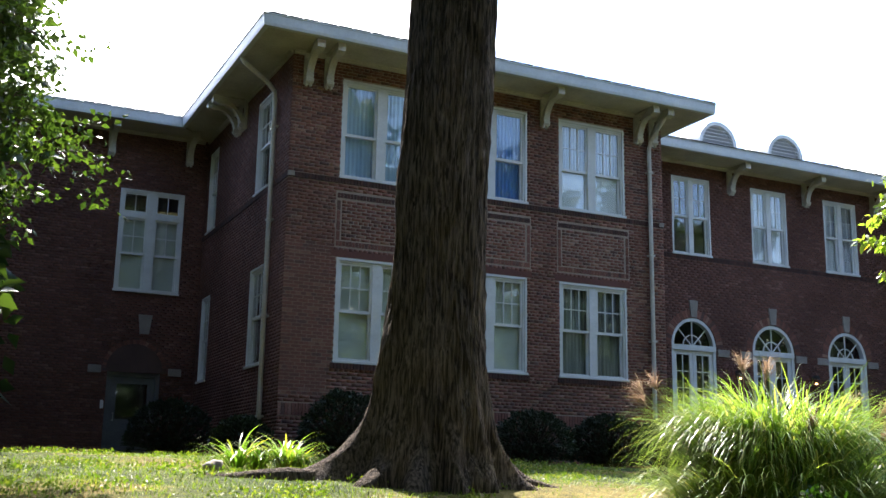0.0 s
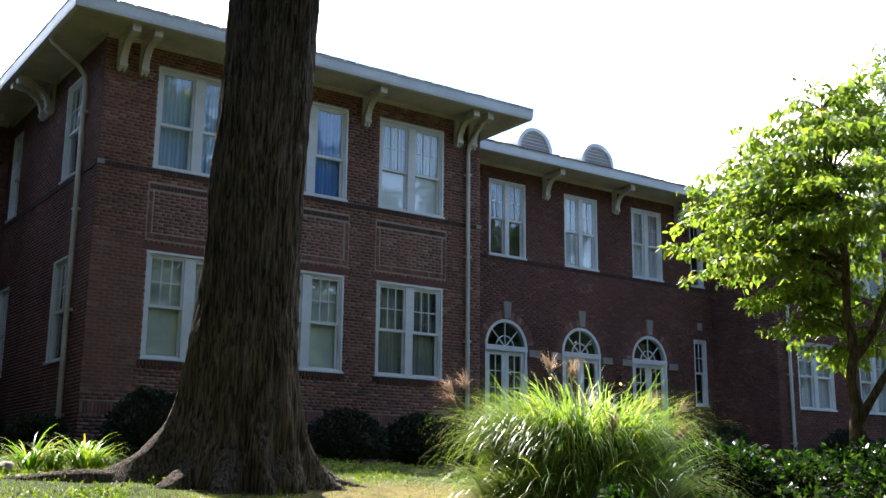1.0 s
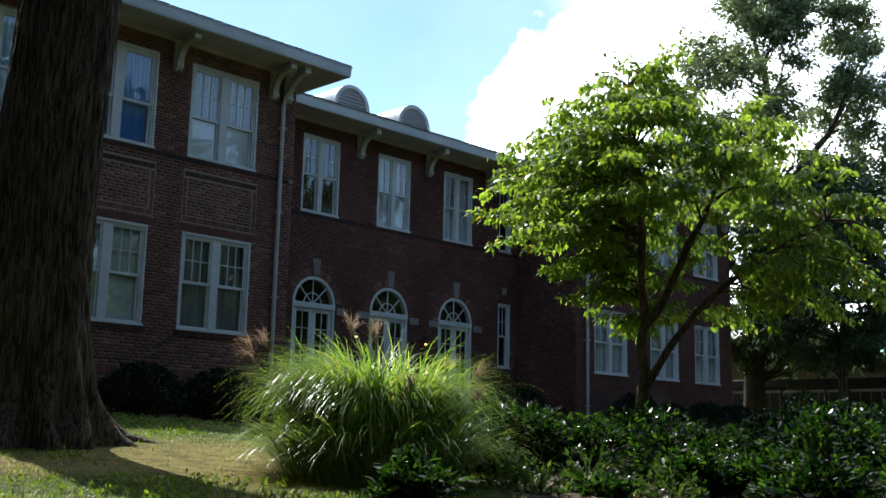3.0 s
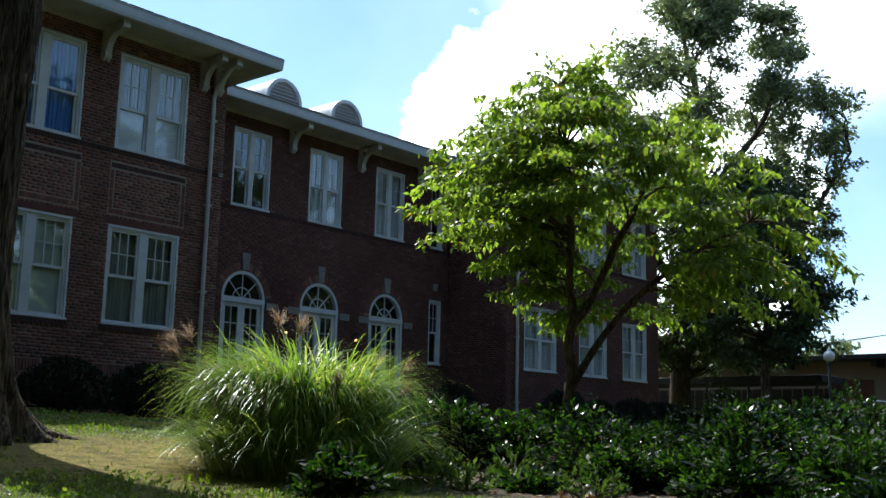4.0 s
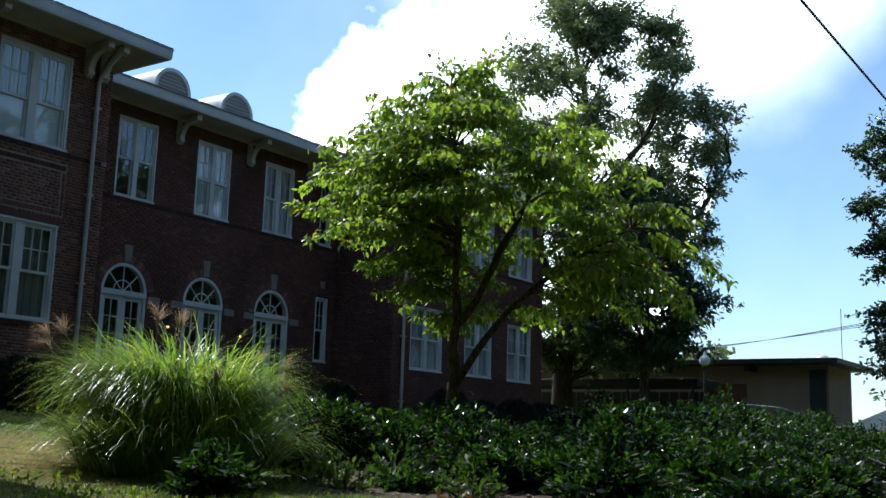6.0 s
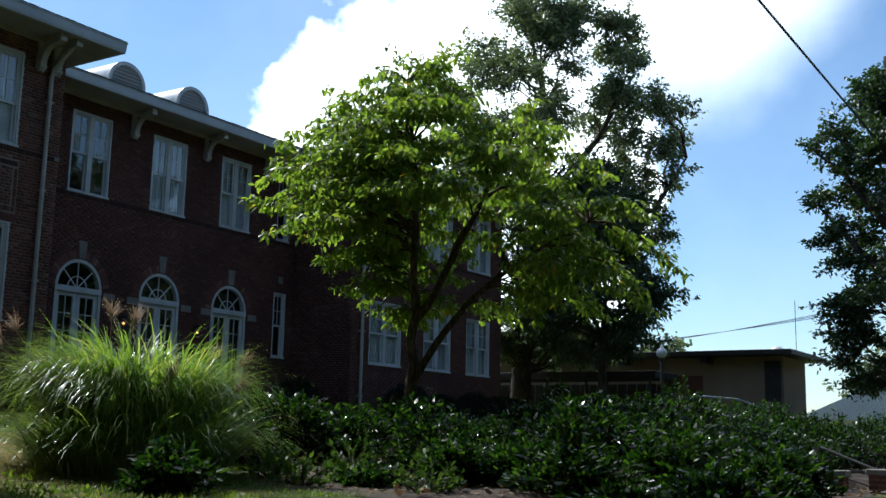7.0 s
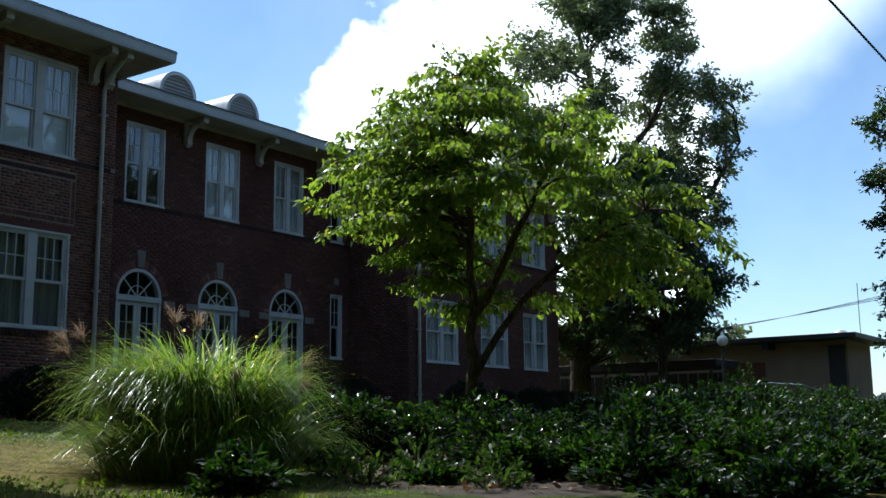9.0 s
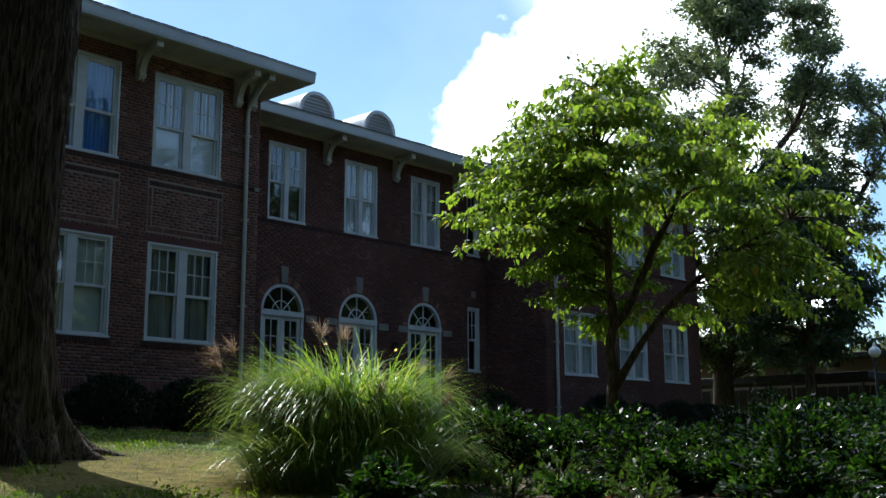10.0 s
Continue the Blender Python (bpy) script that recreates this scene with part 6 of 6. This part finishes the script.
def lamp_post(x, y):
    t = thing("lamp_post", (x, y, 1.74), "dark lamp post with an unlit white globe", "street lamp")
    bm = bmesh.new()
    tube(bm, [(x, y, 1.74), (x, y, 1.95), (x, y, 2.0), (x, y, 4.15), (x, y, 4.2), (x, y, 4.26)], [0.13, 0.12, 0.06, 0.045, 0.09, 0.09], 12)
    part("post", bm, DARK_METAL, t)
    bm = bmesh.new()
    bmesh.ops.create_uvsphere(bm, u_segments=16, v_segments=12, radius=0.19, matrix=Matrix.Translation((x, y, 4.44)))
    part("globe", bm, MILK, t, "white glass globe", True)
    bm = bmesh.new()
    tube(bm, [(x, y, 4.6), (x, y, 4.68), (x, y, 4.76)], [0.07, 0.05, 0.01], 10)
    part("finial", bm, MILK, t)


lamp_post(35.6, 13.65)


def far_rail():
    t = thing("handrail", (38, 13.2, 1.76), "thin steel handrail beside the path", "handrail")
    bm = bmesh.new()
    tube(bm, [(38.2, 13.6, 1.7), (38.2, 13.6, 3.02), (38.5, 13.2, 3.08), (39.2, 12.2, 3.0), (40.4, 10.6, 2.3)], 0.035, 8)
    part("rail", bm, STEEL, t)
    bm = bmesh.new()
    tube(bm, [(39.2, 12.2, 1.6), (39.2, 12.2, 3.0)], 0.03, 8)
    part("post", bm, STEEL, t)


far_rail()


def steps():
    """Two brick piers with concrete caps, steps up the bank and a steel rail."""
    for x, y in ((15.6, 3.42), (17.1, 3.15)):
        t = thing("brick_pier", (x, y, 0.4), "brick pier with a concrete cap beside the steps", "pier", "stair piers")
        bm = bmesh.new()
        box(bm, AXES, x - 0.125, x + 0.125, y - 0.125, y + 0.125, 0.3, 1.06)
        part("core", bm, MORTAR, t)
        bm = bmesh.new()
        box(bm, AXES, x - 0.165, x + 0.165, y - 0.165, y + 0.165, 1.06, 1.14, 0.012)
        part("cap", bm, STONE, t, "weathered concrete cap")
        for j in range(10):
            zz = 0.37 + j * 0.0695
            for i in range(2):
                bm = bmesh.new()
                if j % 2:
                    box(bm, AXES, x - 0.134, x + 0.134, y - 0.134 + 0.137 * i, y - 0.004 + 0.137 * i, zz, zz + 0.058)
                else:
                    box(bm, AXES, x - 0.134 + 0.137 * i, x - 0.004 + 0.137 * i, y - 0.134, y + 0.134, zz, zz + 0.058)
                part("brick", bm, BRICK, t)
    t = thing("garden_steps", (16.4, 1.9, 0.0), "concrete steps up the bank", "steps")
    for i in range(5):
        bm = bmesh.new()
        box(bm, AXES, 15.8, 16.95, 1.0 + i * 0.32, 2.9, i * 0.175 - 0.1, (i + 1) * 0.175, 0.01)
        part("step", bm, CONCRETE, t)
    t = thing("stair_handrail", (17.4, 4.0, 0.9), "thin dark stair handrail", "handrail")
    bm = bmesh.new()
    tube(bm, [(17.5, 4.1, 0.85), (17.5, 4.1, 1.4), (17.48, 4.05, 1.43), (16.9, 2.2, 0.75), (16.9, 2.15, 0.5)], 0.022, 8)
    part("rail", bm, DARK_METAL, t)
    bm = bmesh.new()
    tube(bm, [(17.48, 4.06, 1.1), (16.92, 2.22, 0.58)], 0.016, 8)
    part("lower_rail", bm, DARK_METAL, t)


steps()


def house():
    t = thing("distant_house", (76, 14, 1.7), "distant small house with a pale grey roof", "house")
    bm = bmesh.new()
    box(bm, AXES, 71.5, 82, 9, 18, 1.6, 3.0)
    part("wall", bm, BLIND, t)
    bm = bmesh.new()
    side = Face((71, 0, 0), (0, 1, 0), (1, 0, 0))
    prism(bm, side, [(8.4, 2.95), (18.6, 2.95), (13.5, 5.2)], 0, 11.5)
    part("roof", bm, PALE_ROOF, t)


house()


def cable(name, label, a, b, sag, r):
    bm = bmesh.new()
    a, b = Vector(a), Vector(b)
    pts = []
    for i in range(25):
        k = i / 24
        p = a.lerp(b, k)
        p.z -= 4 * sag * k * (1 - k)
        pts.append(p)
    tube(bm, pts, r, 6)
    tagged(part(name, bm, DARK_METAL), label, "cable")


def pole(x, y, z0, h):
    t = thing("utility_pole", (x, y, z0), "tall wooden utility pole", "utility pole", "utility poles")
    bm = bmesh.new()
    tube(bm, [(x, y, z0 - 0.1), (x, y, z0 + h)], [0.16, 0.11], 12)
    part("post", bm, BARK_THIN, t)
    bm = bmesh.new()
    box(bm, AXES, x - 0.06, x + 0.06, y - 0.9, y + 0.9, z0 + h - 0.7, z0 + h - 0.56)
    part("crossarm", bm, BARK_THIN, t)


pole(47.0, 7.6, 1.4, 12.0)
pole(-20.0, 5.0, 1.0, 9.6)
cable("cable", "thick black overhead cable", (-20, 5.04, 9.45), (47, 7.6, 12.84), 0.0, 0.035)
for k in range(3):
    cable("cable", "thin overhead wire across the far yard", (58, 29 - k * 0.4, 6.75 - 0.12 * k), (39.4, 6.9, 6.2 + 0.1 * k), 0.25, 0.012)


# ---- bricks of the walls ----
def lay_bricks():
    rng = np.random.default_rng(5)
    single = {}
    for face, u0, u1, z0, z1, blocks, wall, seed, stretch in SKINS:
        spans = list(brick_spans(u0, u1, z0, z1, blocks, rng))
        if stretch:
            a, b, c, d = stretch
            near = [s for s in spans if a <= s[0] and s[1] <= b and c <= s[2] and s[3] <= d][:300]
            taken = set(near)
            spans = [s for s in spans if s not in taken]
            for p, q, za, zb in near:
                w = round(q - p, 2)
                if w not in single:
                    bm = bmesh.new()
                    box(bm, Face((0, 0, 0), (1, 0, 0), (0, -1, 0)), 0, w - 0.002, -0.004, 0.008, 0, COURSE - JOINT)
                    bmesh.ops.recalc_face_normals(bm, faces=bm.faces)
                    me = bpy.data.meshes.new("brick")
                    bm.to_mesh(me)
                    bm.free()
                    me.materials.append(BRICK)
                    single[w] = me
                ob = new("brick", single[w])
                ob.location = face.p(p, rng.uniform(-0.002, 0.003), za)
                ob.parent = wall
        # walls other than the wing front get the shade-toned copy
        brick_mesh("brickwork", face, spans, BRICK if wall is wall_front else BRICK_SHADE, wall, rng=rng)
    # running bond inside the sunk panels, with wide joints
    for a, b, z0, z1 in PANELS:
        spans = [(p, q - 0.01, za, zb - 0.004) for p, q, za, zb in brick_spans(a + 0.14, b - 0.14, z0 + 0.17, z1 - 0.19, [], rng) if q - p > 0.04]
        brick_mesh("panel_brickwork", FRONT, spans, BRICK, wall_front, 0.006, rng)


lay_bricks()
